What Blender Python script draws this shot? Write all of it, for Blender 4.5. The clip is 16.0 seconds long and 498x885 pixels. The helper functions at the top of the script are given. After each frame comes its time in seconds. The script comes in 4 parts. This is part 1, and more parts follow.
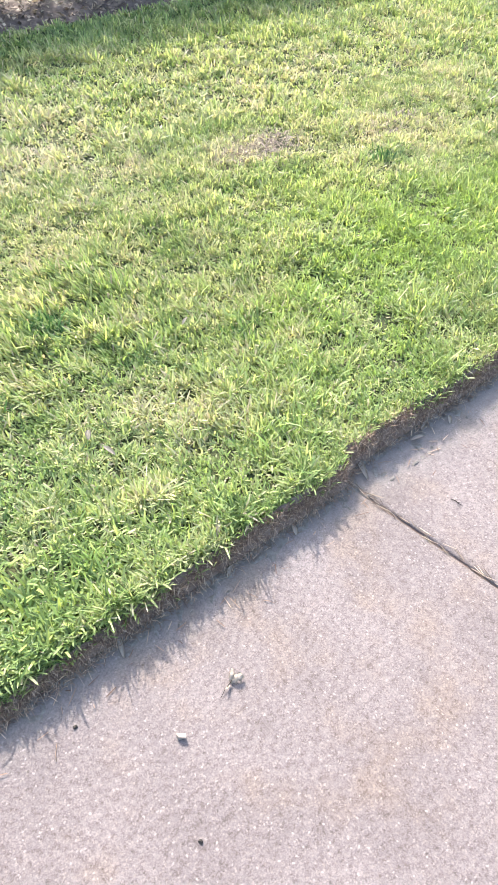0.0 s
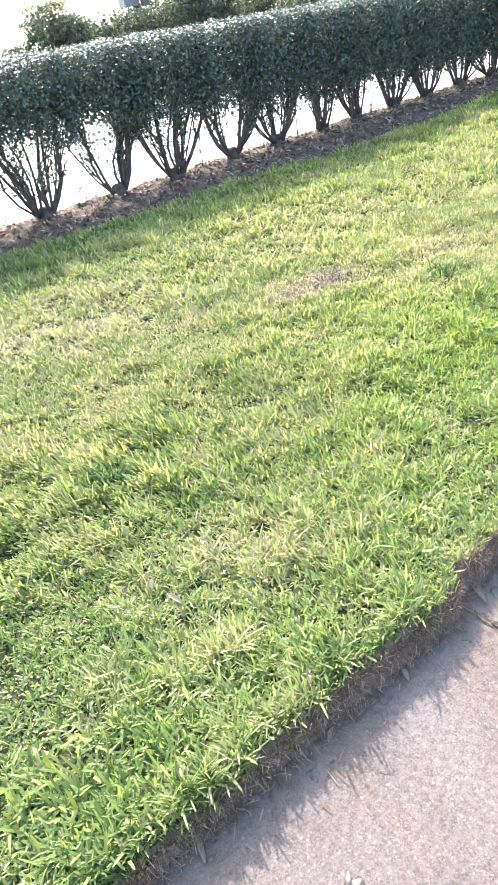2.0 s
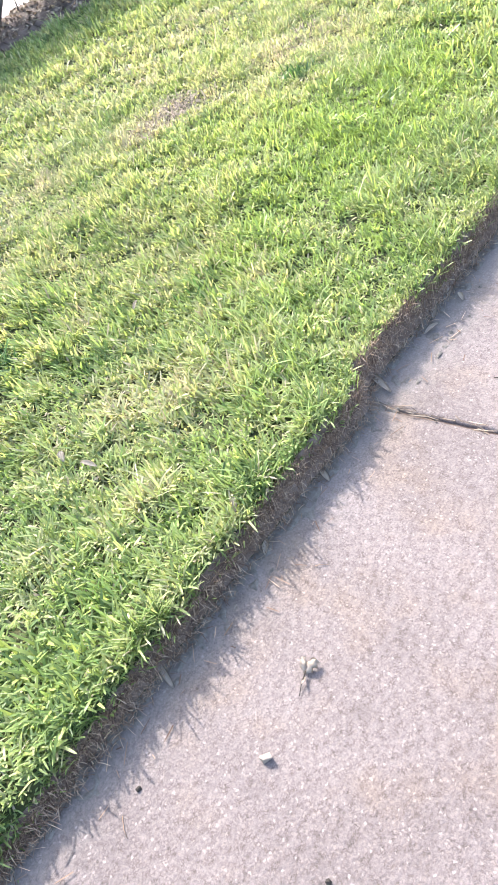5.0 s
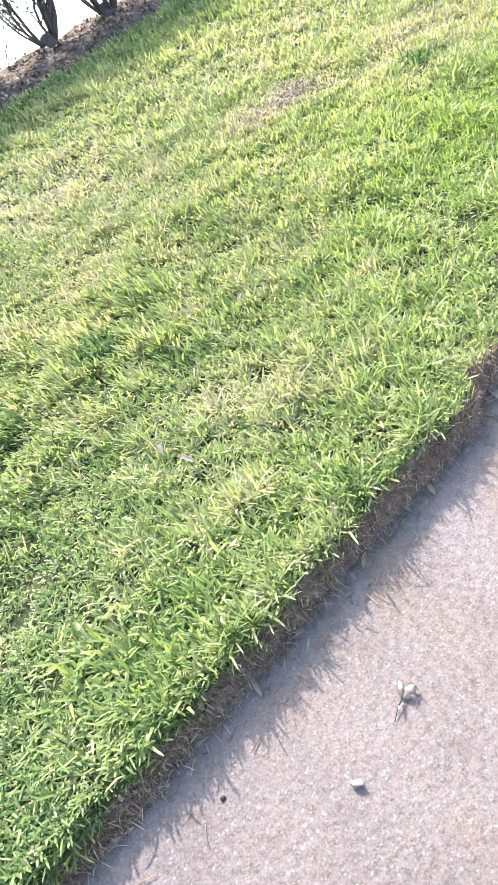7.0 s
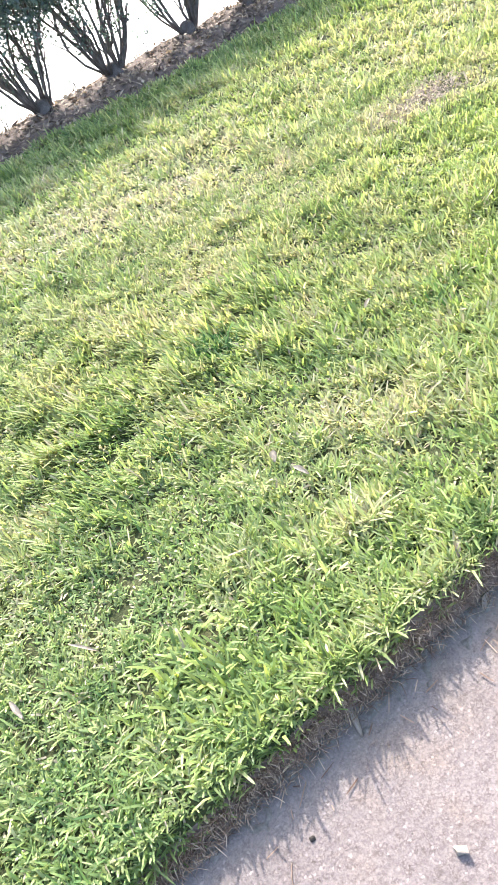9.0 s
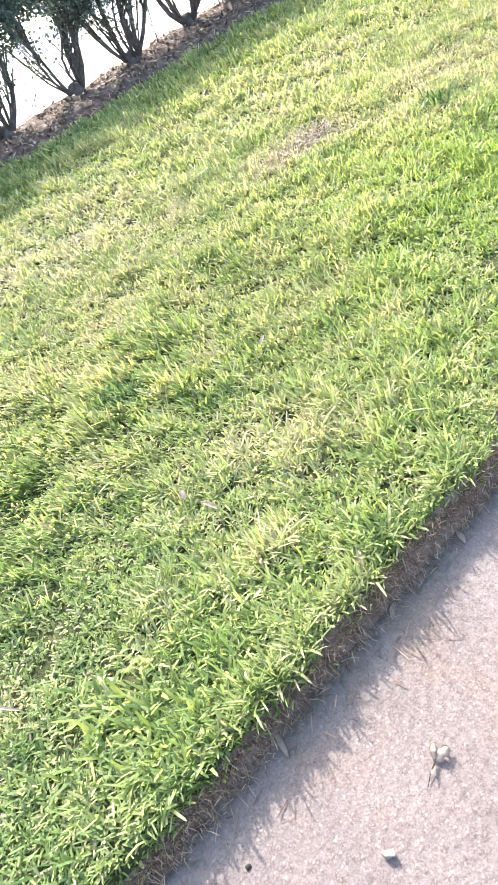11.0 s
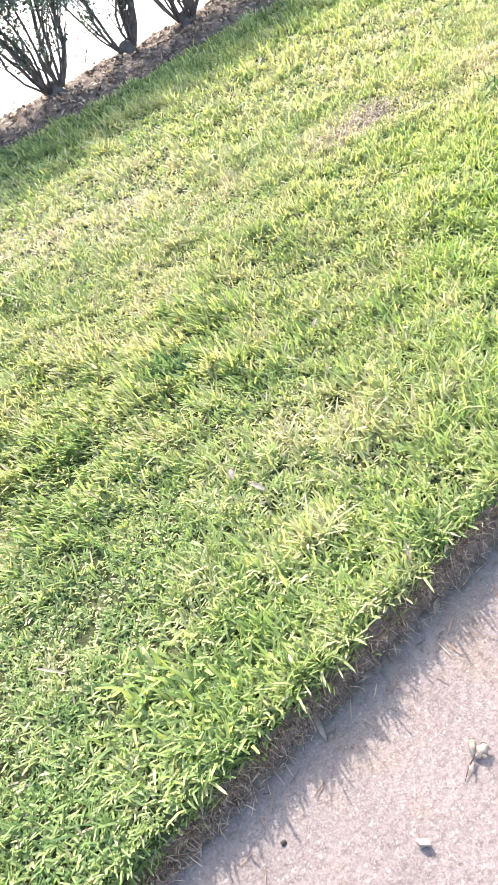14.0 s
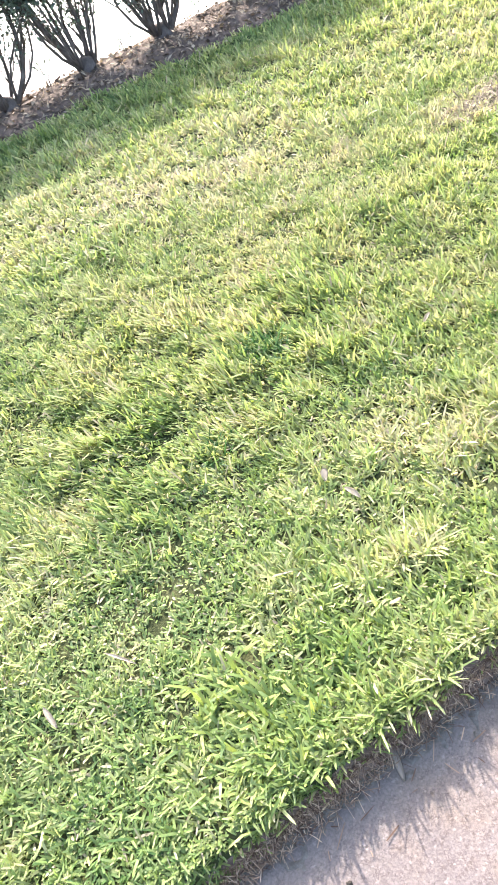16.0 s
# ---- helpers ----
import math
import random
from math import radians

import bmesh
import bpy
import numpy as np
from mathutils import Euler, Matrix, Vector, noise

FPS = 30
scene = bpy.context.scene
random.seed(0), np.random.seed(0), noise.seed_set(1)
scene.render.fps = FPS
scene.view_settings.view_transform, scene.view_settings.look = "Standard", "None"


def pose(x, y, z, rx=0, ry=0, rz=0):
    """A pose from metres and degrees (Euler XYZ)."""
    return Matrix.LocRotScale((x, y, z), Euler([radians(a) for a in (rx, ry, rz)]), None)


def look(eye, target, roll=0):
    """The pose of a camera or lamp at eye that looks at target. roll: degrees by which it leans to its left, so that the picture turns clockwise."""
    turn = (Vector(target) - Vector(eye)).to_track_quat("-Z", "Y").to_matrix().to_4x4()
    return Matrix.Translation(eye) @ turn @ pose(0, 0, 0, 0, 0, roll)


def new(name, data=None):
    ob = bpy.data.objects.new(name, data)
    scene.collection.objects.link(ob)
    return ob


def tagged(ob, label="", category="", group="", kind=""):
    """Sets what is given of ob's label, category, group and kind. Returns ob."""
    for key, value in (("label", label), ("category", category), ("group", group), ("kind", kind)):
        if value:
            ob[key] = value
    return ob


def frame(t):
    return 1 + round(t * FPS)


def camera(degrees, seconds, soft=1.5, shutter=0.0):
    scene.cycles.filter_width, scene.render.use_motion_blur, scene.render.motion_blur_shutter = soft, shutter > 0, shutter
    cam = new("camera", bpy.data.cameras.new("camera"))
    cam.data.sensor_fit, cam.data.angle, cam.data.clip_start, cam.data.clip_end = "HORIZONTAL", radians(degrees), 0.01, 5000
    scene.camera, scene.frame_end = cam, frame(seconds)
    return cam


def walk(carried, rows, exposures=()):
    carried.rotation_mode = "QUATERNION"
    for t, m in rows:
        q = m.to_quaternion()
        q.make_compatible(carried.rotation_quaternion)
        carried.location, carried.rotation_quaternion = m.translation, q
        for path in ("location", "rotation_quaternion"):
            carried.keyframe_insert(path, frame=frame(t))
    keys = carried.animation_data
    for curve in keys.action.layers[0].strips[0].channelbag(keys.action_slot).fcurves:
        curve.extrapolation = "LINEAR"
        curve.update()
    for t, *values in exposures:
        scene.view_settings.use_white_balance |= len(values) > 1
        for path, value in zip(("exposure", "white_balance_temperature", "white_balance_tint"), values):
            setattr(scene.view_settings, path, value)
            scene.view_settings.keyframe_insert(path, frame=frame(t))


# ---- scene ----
cam = camera(39.4, 16.0, soft=1.0)

PATH = [
    (0, (-0.301, -0.779, 1.65), (0.592, 0.226, 0.169), 3.3),
    (0.5, (-0.242, -0.757, 1.603), (0.7, 0.353, 0.231), -2.6),
    (1, (-0.202, -0.756, 1.523), (0.754, 0.559, 0.358), -8.9),
    (1.5, (-0.2, -0.733, 1.463), (0.737, 0.693, 0.421), -8.5),
    (2, (-0.189, -0.715, 1.39), (0.705, 0.689, 0.28), -9.6),
    (2.5, (-0.184, -0.7, 1.346), (0.673, 0.614, 0.107), -12.5),
    (3, (-0.18, -0.72, 1.32), (0.664, 0.474, -0.045), -14.9),
    (3.5, (-0.175, -0.751, 1.321), (0.662, 0.373, -0.106), -18.4),
    (3.7, (-0.157, -0.783, 1.29), (0.648, 0.348, -0.15), -20.7),
    (5.8, (-0.152, -0.772, 1.294), (0.671, 0.357, -0.138), -21.1),
    (6, (-0.142, -0.77, 1.286), (0.633, 0.392, -0.146), -22.7),
    (6.5, (-0.146, -0.739, 1.29), (0.606, 0.502, -0.087), -23.0),
    (7, (-0.148, -0.693, 1.297), (0.503, 0.581, -0.101), -23.7),
    (7.5, (-0.157, -0.646, 1.3), (0.398, 0.678, -0.092), -23.5),
    (8, (-0.164, -0.6, 1.304), (0.294, 0.75, -0.099), -23.9),
    (8.2, (-0.169, -0.584, 1.303), (0.266, 0.784, -0.089), -23.7),
    (10.3, (-0.108, -0.625, 1.289), (0.421, 0.819, 0.01), -27.1),
    (10.5, (-0.115, -0.638, 1.291), (0.478, 0.778, 0.009), -25.8),
    (11, (-0.114, -0.666, 1.303), (0.544, 0.688, -0.013), -24.9),
    (11.5, (-0.127, -0.669, 1.316), (0.547, 0.645, -0.032), -23.9),
    (12, (-0.139, -0.66, 1.325), (0.501, 0.642, -0.052), -23.2),
    (12.5, (-0.148, -0.646, 1.333), (0.45, 0.644, -0.074), -23.2),
    (13, (-0.152, -0.643, 1.349), (0.454, 0.693, -0.011), -23.7),
    (13.5, (-0.162, -0.625, 1.353), (0.429, 0.733, 0.008), -23.6),
    (14, (-0.164, -0.604, 1.356), (0.413, 0.744, -0.005), -22.6),
    (14.5, (-0.16, -0.58, 1.361), (0.401, 0.768, -0.006), -22.1),
    (15, (-0.162, -0.547, 1.357), (0.393, 0.802, -0.01), -21.4),
    (15.5, (-0.163, -0.505, 1.355), (0.327, 0.858, -0.024), -21.8),
    (16, (-0.173, -0.438, 1.369), (0.219, 0.94, -0.026), -20.8),
]
walk(cam, [(t, look(eye, target, roll)) for t, eye, target, roll in PATH], [(0, 2.34, 6450, 10), (3.5, 2.38, 6400, 12), (7, 2.38, 6350, 10), (11, 2.48, 6600, 11), (16, 2.52, 6700, 12)])

# ---- light: hazy morning sun ahead of the camera, from beyond the hedge ----
SUN_EL, SUN_AZ = 38.5, 18.0          # degrees above the horizon, degrees from +y towards +x
world = bpy.data.worlds.new("sky")
scene.world = world
world.use_nodes = True
wn = world.node_tree
wn.nodes.clear()
sky = wn.nodes.new("ShaderNodeTexSky")
sky.sky_type = "NISHITA"
sky.sun_disc = False
sky.sun_elevation, sky.sun_rotation = radians(SUN_EL), radians(SUN_AZ)
sky.air_density, sky.dust_density, sky.ozone_density = 1.0, 3.2, 1.0
bg = wn.nodes.new("ShaderNodeBackground")
bg.inputs["Strength"].default_value = 0.15
wout = wn.nodes.new("ShaderNodeOutputWorld")
wn.links.new(sky.outputs[0], bg.inputs[0])
wn.links.new(bg.outputs[0], wout.inputs[0])
sun_way = Vector((math.sin(radians(SUN_AZ)) * math.cos(radians(SUN_EL)), math.cos(radians(SUN_AZ)) * math.cos(radians(SUN_EL)), math.sin(radians(SUN_EL))))
sun = new("sun", bpy.data.lights.new("sun", "SUN"))
sun.data.energy, sun.data.angle, sun.data.color = 2.0, radians(0.8), (1.0, 0.94, 0.88)
sun.matrix_world = look(sun_way * 40, (0, 0, 0))


# ---- materials ----
def nodes_of(name):
    m = bpy.data.materials.new(name)
    m.use_nodes = True
    nt = m.node_tree
    nt.nodes.clear()
    out = nt.nodes.new("ShaderNodeOutputMaterial")
    return m, nt, out


def node(nt, kind, **settings):
    n = nt.nodes.new(kind)
    for key, value in settings.items():
        if key in n.inputs:
            n.inputs[key].default_value = value
    return n


def ramp(nt, source, stops):
    r = nt.nodes.new("ShaderNodeValToRGB")
    while len(r.color_ramp.elements) < len(stops):
        r.color_ramp.elements.new(0.5)
    for e, (p, c) in zip(r.color_ramp.elements, stops):
        e.position, e.color = p, (*c, 1)
    nt.links.new(source, r.inputs[0])
    return r.outputs[0]


def mixed(nt, factor, a, b, how="MIX"):
    m = nt.nodes.new("ShaderNodeMix")
    m.data_type, m.blend_type = "RGBA", how
    for value, slot in ((factor, m.inputs[0]), (a, m.inputs[6]), (b, m.inputs[7])):
        if hasattr(value, "links"):
            nt.links.new(value, slot)
        else:
            slot.default_value = value if isinstance(value, float) else (*value, 1)
    return m.outputs[2]


def noise_of(nt, scale, detail=3.0, rough=0.55, where=None):
    n = node(nt, "ShaderNodeTexNoise", Scale=scale, Detail=detail, Roughness=rough)
    if where is None:
        where = nt.nodes.new("ShaderNodeTexCoord").outputs["Object"]
    nt.links.new(where, n.inputs["Vector"])
    return n.outputs["Fac"]


def bump_of(nt, height, strength, distance):
    b = node(nt, "ShaderNodeBump", Strength=strength, Distance=distance)
    nt.links.new(height, b.inputs["Height"])
    return b.outputs[0]


def rough_material(name, stops, scale, roughness=0.8, fine=None, bump=0.4, depth=0.004, fine_mix=0.5, spec=0.3):
    """Two scales of noise on a colour ramp, with relief."""
    m, nt, out = nodes_of(name)
    big = ramp(nt, noise_of(nt, scale), stops)
    small_n = noise_of(nt, fine or scale * 9, 4.0, 0.65)
    small = ramp(nt, small_n, [(0.3, (0.45, 0.45, 0.45)), (0.7, (1.0, 1.0, 1.0))])
    col = mixed(nt, fine_mix, big, mixed(nt, 1.0, big, small, "MULTIPLY"))
    p = node(nt, "ShaderNodeBsdfPrincipled", Roughness=roughness)
    p.inputs["Specular IOR Level"].default_value = spec
    nt.links.new(col, p.inputs["Base Color"])
    nt.links.new(bump_of(nt, small_n, bump, depth), p.inputs["Normal"])
    nt.links.new(p.outputs[0], out.inputs[0])
    return m


def blade_material(name, stops, through_mix=0.45, roughness=0.45, spread=0.25, source="tone", warm=(1.25, 1.15, 0.55), gloss=0.22, fresh=None):
    """Thin leaves: colour by each leaf's own tone, part of the light shining through."""
    m, nt, out = nodes_of(name)
    geo = nt.nodes.new("ShaderNodeNewGeometry")
    if source == "tone":
        a = nt.nodes.new("ShaderNodeAttribute")
        a.attribute_name = "tone"
        tone = a.outputs["Fac"]
    else:
        tone = geo.outputs["Random Per Island"]
    col = ramp(nt, tone, stops)
    if fresh:
        young = nt.nodes.new("ShaderNodeAttribute")
        young.attribute_name = "fresh"
        col = mixed(nt, young.outputs["Fac"], col, fresh)
    vary = ramp(nt, geo.outputs["Random Per Island"], [(0.0, (1 - spread, 1 - spread, 1 - spread)), (1.0, (1 + spread, 1 + spread, 1 + spread * 0.6))])
    col = mixed(nt, 1.0, col, vary, "MULTIPLY")
    p = node(nt, "ShaderNodeBsdfPrincipled", Roughness=roughness)
    p.inputs["Specular IOR Level"].default_value = gloss
    nt.links.new(col, p.inputs["Base Color"])
    t = nt.nodes.new("ShaderNodeBsdfTranslucent")
    nt.links.new(mixed(nt, 1.0, col, warm, "MULTIPLY"), t.inputs[0])
    mix = nt.nodes.new("ShaderNodeMixShader")
    mix.inputs[0].default_value = through_mix
    nt.links.new(p.outputs[0], mix.inputs[1])
    nt.links.new(t.outputs[0], mix.inputs[2])
    nt.links.new(mix.outputs[0], out.inputs[0])
    return m


def concrete_material():
    """Worn pinkish concrete with fine exposed aggregate."""
    m, nt, out = nodes_of("aggregate_concrete")
    where = nt.nodes.new("ShaderNodeTexCoord").outputs["Object"]
    base = ramp(nt, noise_of(nt, 2.6, 4.0, 0.6, where), [(0.3, (0.130, 0.108, 0.102)), (0.55, (0.160, 0.135, 0.128)), (0.75, (0.187, 0.16, 0.153))])
    grit_n = noise_of(nt, 210.0, 3.0, 0.7, where)
    grit = ramp(nt, grit_n, [(0.34, (0.58, 0.56, 0.56)), (0.5, (0.95, 0.94, 0.94)), (0.66, (1.22, 1.21, 1.21))])
    col = mixed(nt, 0.65, base, mixed(nt, 1.0, base, grit, "MULTIPLY"))
    mottle = ramp(nt, noise_of(nt, 62.0, 4.0, 0.7, where), [(0.36, (0.86, 0.84, 0.83)), (0.5, (1.0, 1.0, 1.0)), (0.64, (1.12, 1.11, 1.1))])
    col = mixed(nt, 1.0, col, mottle, "MULTIPLY")
    v = node(nt, "ShaderNodeTexVoronoi", Scale=140.0, Randomness=1.0)
    # stones of uneven outline
    bent = nt.nodes.new("ShaderNodeVectorMath")
    bent.operation = "MULTIPLY_ADD"
    jitter = node(nt, "ShaderNodeTexNoise", Scale=170.0, Detail=2.0)
    nt.links.new(where, jitter.inputs["Vector"])
    nt.links.new(jitter.outputs["Color"], bent.inputs[0])
    bent.inputs[1].default_value = (0.009, 0.009, 0.009)
    nt.links.new(where, bent.inputs[2])
    nt.links.new(bent.outputs[0], v.inputs["Vector"])
    split = nt.nodes.new("ShaderNodeSeparateColor")
    nt.links.new(v.outputs["Color"], split.inputs[0])
    stone = ramp(nt, split.outputs[0], [(0.0, (0.085, 0.070, 0.063)), (0.3, (0.145, 0.119, 0.108)), (0.75, (0.195, 0.161, 0.147)), (1.0, (0.29, 0.25, 0.23))])
    inside = ramp(nt, v.outputs["Distance"], [(0.25, (1, 1, 1)), (0.5, (0, 0, 0))])
    keep = mixed(nt, 1.0, inside, ramp(nt, split.outputs[1], [(0.3, (0, 0, 0)), (0.4, (0.85, 0.85, 0.85))]), "MULTIPLY")
    col = mixed(nt, keep, col, stone)
    # thin dark veins in the colour, in scattered patches
    vein = ramp(nt, noise_of(nt, 125.0, 2.0, 0.5, where), [(0.41, (1, 1, 1)), (0.475, (0.62, 0.59, 0.57)), (0.5, (0.55, 0.52, 0.5)), (0.525, (0.62, 0.59, 0.57)), (0.59, (1, 1, 1))])
    sparse = ramp(nt, noise_of(nt, 60.0, 2.0, 0.5, where), [(0.42, (0, 0, 0)), (0.6, (0.8, 0.8, 0.8))])
    col = mixed(nt, sparse, col, mixed(nt, 1.0, col, vein, "MULTIPLY"))
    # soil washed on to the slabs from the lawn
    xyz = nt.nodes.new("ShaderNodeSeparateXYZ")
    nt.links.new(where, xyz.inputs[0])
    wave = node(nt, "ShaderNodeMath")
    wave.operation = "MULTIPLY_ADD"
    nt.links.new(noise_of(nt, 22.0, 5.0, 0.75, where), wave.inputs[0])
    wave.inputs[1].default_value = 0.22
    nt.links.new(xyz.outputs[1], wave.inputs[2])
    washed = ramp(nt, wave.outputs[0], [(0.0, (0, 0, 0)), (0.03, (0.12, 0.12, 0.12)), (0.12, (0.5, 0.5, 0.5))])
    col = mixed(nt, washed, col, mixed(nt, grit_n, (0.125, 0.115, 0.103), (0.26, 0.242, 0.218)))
    # broad warm and cool patches
    tint = ramp(nt, noise_of(nt, 4.2, 3.0, 0.6, where), [(0.38, (0.985, 0.99, 1.0)), (0.52, (1.0, 1.0, 1.0)), (0.66, (1.06, 1.01, 0.92))])
    col = mixed(nt, 1.0, col, tint, "MULTIPLY")
    stain = ramp(nt, noise_of(nt, 7.0, 5.0, 0.7, where), [(0.55, (1, 1, 1)), (0.8, (0.72, 0.71, 0.70))])
    col = mixed(nt, 1.0, col, stain, "MULTIPLY")
    p = node(nt, "ShaderNodeBsdfPrincipled", Roughness=0.78)
    p.inputs["Specular IOR Level"].default_value = 0.35
    nt.links.new(col, p.inputs["Base Color"])
    h = mixed(nt, 0.5, grit_n, v.outputs["Distance"])
    nt.links.new(bump_of(nt, h, 0.55, 0.003), p.inputs["Normal"])
    nt.links.new(p.outputs[0], out.inputs[0])
    return m


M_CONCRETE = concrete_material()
M_PEBBLE = rough_material("aggregate_stone", [(0.3, (0.09, 0.074, 0.065)), (0.5, (0.13, 0.108, 0.097)), (0.7, (0.185, 0.163, 0.147))], 14.0, 0.6, 200, 0.2)
# soil darkened: shade between the blades is put into its colour
M_SOIL = rough_material("shaded_soil_and_thatch", [(0.3, (0.034, 0.043, 0.014)), (0.5, (0.055, 0.066, 0.023)), (0.7, (0.09, 0.092, 0.04))], 9.0, 0.95, 90, 0.8, 0.01)
M_DIRT = rough_material("washed_soil", [(0.3, (0.15, 0.136, 0.118)), (0.5, (0.21, 0.192, 0.168)), (0.7, (0.28, 0.26, 0.232))], 60.0, 0.95, 260, 1.0, 0.008)
M_BANK = rough_material("bank_soil", [(0.3, (0.145, 0.103, 0.082)), (0.5, (0.215, 0.16, 0.13)), (0.7, (0.295, 0.232, 0.193))], 40.0, 0.95, 260, 0.8, 0.006)
M_MULCH = rough_material("wood_mulch", [(0.3, (0.10, 0.075, 0.062)), (0.5, (0.15, 0.115, 0.095)), (0.72, (0.24, 0.19, 0.16))], 16.0, 0.95, 120, 0.9, 0.012)
M_GROUND = rough_material("distant_ground", [(0.3, (0.07, 0.11, 0.03)), (0.55, (0.10, 0.14, 0.04)), (0.75, (0.17, 0.17, 0.07))], 1.4, 0.95, 40, 0.6, 0.02)
# paled and glossy: lens glare beyond the hedge is put into the colour
M_LOT = rough_material("glare_paled_paving", [(0.3, (0.66, 0.66, 0.65)), (0.7, (0.76, 0.76, 0.75))], 0.6, 0.42, 30, 0.15, 0.002, 0.2, 0.6)
M_GRASS = blade_material("grass_blades", [(0.0, (0.098, 0.177, 0.072)), (0.3, (0.232, 0.312, 0.135)), (0.55, (0.375, 0.425, 0.22)), (0.8, (0.47, 0.452, 0.31)), (1.0, (0.565, 0.48, 0.405))], 0.45, 0.45, 0.37, "tone", (1.21, 1.13, 0.72), 0.22, (0.308, 0.42, 0.12))
M_FRINGE = blade_material("dead_runners", [(0.0, (0.145, 0.09, 0.066)), (0.6, (0.275, 0.192, 0.147)), (1.0, (0.44, 0.34, 0.268))], 0.15, 0.75, 0.3, "island", (1.1, 1.0, 0.8))
M_STRAW = blade_material("dead_grass", [(0.0, (0.09, 0.068, 0.055)), (0.5, (0.19, 0.15, 0.122)), (1.0, (0.36, 0.30, 0.245))], 0.2, 0.7, 0.3, "island", (1.1, 1.0, 0.8))
M_WEED = blade_material("weed_leaves", [(0.0, (0.135, 0.225, 0.085)), (0.5, (0.24, 0.325, 0.115)), (1.0, (0.35, 0.40, 0.14))], 0.45, 0.4, 0.2, "island")
M_TUFT = blade_material("dark_tuft", [(0.0, (0.05, 0.125, 0.045)), (0.6, (0.085, 0.19, 0.06)), (1.0, (0.16, 0.27, 0.085))], 0.4, 0.45, 0.25, "island")
# leaves lightened and blued: veiling glare over the hedge is put into the colour
M_LEAF = blade_material("veiled_hedge_leaves", [(0.0, (0.065, 0.09, 0.08)), (0.6, (0.095, 0.125, 0.11)), (1.0, (0.13, 0.17, 0.135))], 0.25, 0.36, 0.3, "island", (1.0, 1.1, 0.9), 0.6)
M_LEAF_BROWN = blade_material("browning_leaves", [(0.0, (0.05, 0.05, 0.035)), (0.6, (0.10, 0.075, 0.05)), (1.0, (0.16, 0.10, 0.065))], 0.25, 0.42, 0.3, "island", (1.15, 1.0, 0.7), 0.4)
# crowns paled: the haze in front of them is put into the leaf colour
M_TREE = blade_material("hazed_tree_leaves", [(0.0, (0.09, 0.115, 0.10)), (0.6, (0.115, 0.135, 0.12)), (1.0, (0.13, 0.16, 0.14))], 0.6, 0.55, 0.3, "island", (1.1, 1.15, 0.7))
M_BARK = rough_material("hedge_bark", [(0.3, (0.09, 0.075, 0.068)), (0.55, (0.145, 0.123, 0.112)), (0.75, (0.22, 0.19, 0.175))], 22.0, 0.85, 160, 0.7, 0.006)
M_DRYLEAF = blade_material("dry_leaf", [(0.0, (0.48, 0.42, 0.36)), (1.0, (0.60, 0.53, 0.46))], 0.14, 0.7, 0.1, "island", (1.05, 1.0, 0.85))
M_DARK = rough_material("dark_crumb", [(0.3, (0.02, 0.017, 0.014)), (0.7, (0.06, 0.05, 0.04))], 80.0, 0.8, 400, 0.5, 0.001)
M_CHIP = rough_material("pale_stone_chip", [(0.3, (0.27, 0.22, 0.175)), (0.7, (0.35, 0.295, 0.24))], 60.0, 0.7, 300, 0.4, 0.001)
M_POLE = rough_material("weathered_pole", [(0.3, (0.14, 0.12, 0.10)), (0.7, (0.24, 0.21, 0.19))], 5.0, 0.85, 60, 0.5, 0.006)
M_STEEL = rough_material("grey_painted_steel", [(0.3, (0.20, 0.205, 0.215)), (0.7, (0.26, 0.265, 0.275))], 4.0, 0.45, 40, 0.1, 0.001, 0.2, 0.5)
# pale siding darkened: the wall's shade is put into its colour
M_SIDING = rough_material("siding_shaded", [(0.3, (0.36, 0.31, 0.28)), (0.7, (0.43, 0.38, 0.34))], 2.0, 0.6, 30, 0.2, 0.002, 0.2)
M_ROOF = rough_material("roof_shingle", [(0.3, (0.10, 0.09, 0.085)), (0.7, (0.17, 0.155, 0.145))], 3.0, 0.9, 40, 0.6, 0.006)


# ---- building helpers ----
def mesh_ob(name, verts, faces, material, parent=None, smooth=True, tone=None, fresh=None):
    me = bpy.data.meshes.new(name)
    verts = np.asarray(verts, dtype=np.float64)
    me.from_pydata(verts.tolist() if len(verts) < 20000 else verts, [], faces)
    me.materials.append(material)
    if smooth:
        me.polygons.foreach_set("use_smooth", np.ones(len(me.polygons), dtype=bool))
    for key, values in (("tone", tone), ("fresh", fresh)):
        if values is not None:
            at = me.attributes.new(key, "FLOAT", "POINT")
            at.data.foreach_set("value", np.asarray(values, dtype=np.float32))
    me.update()
    ob = new(name, me)
    ob.parent = parent
    return ob


def part(name, bm, material, parent, label=""):
    me = bpy.data.meshes.new(name)
    bm.to_mesh(me)
    bm.free()
    me.materials.append(material)
    ob = new(name, me)
    ob.parent = parent
    if label:
        tagged(ob, label=label)
    return ob


def empty(name, x, y, z, label, category, group="", kind=""):
    ob = new(name)
    ob.location = (x, y, z)
    ob.empty_display_size = 0.05
    return tagged(ob, label, category, group, kind)


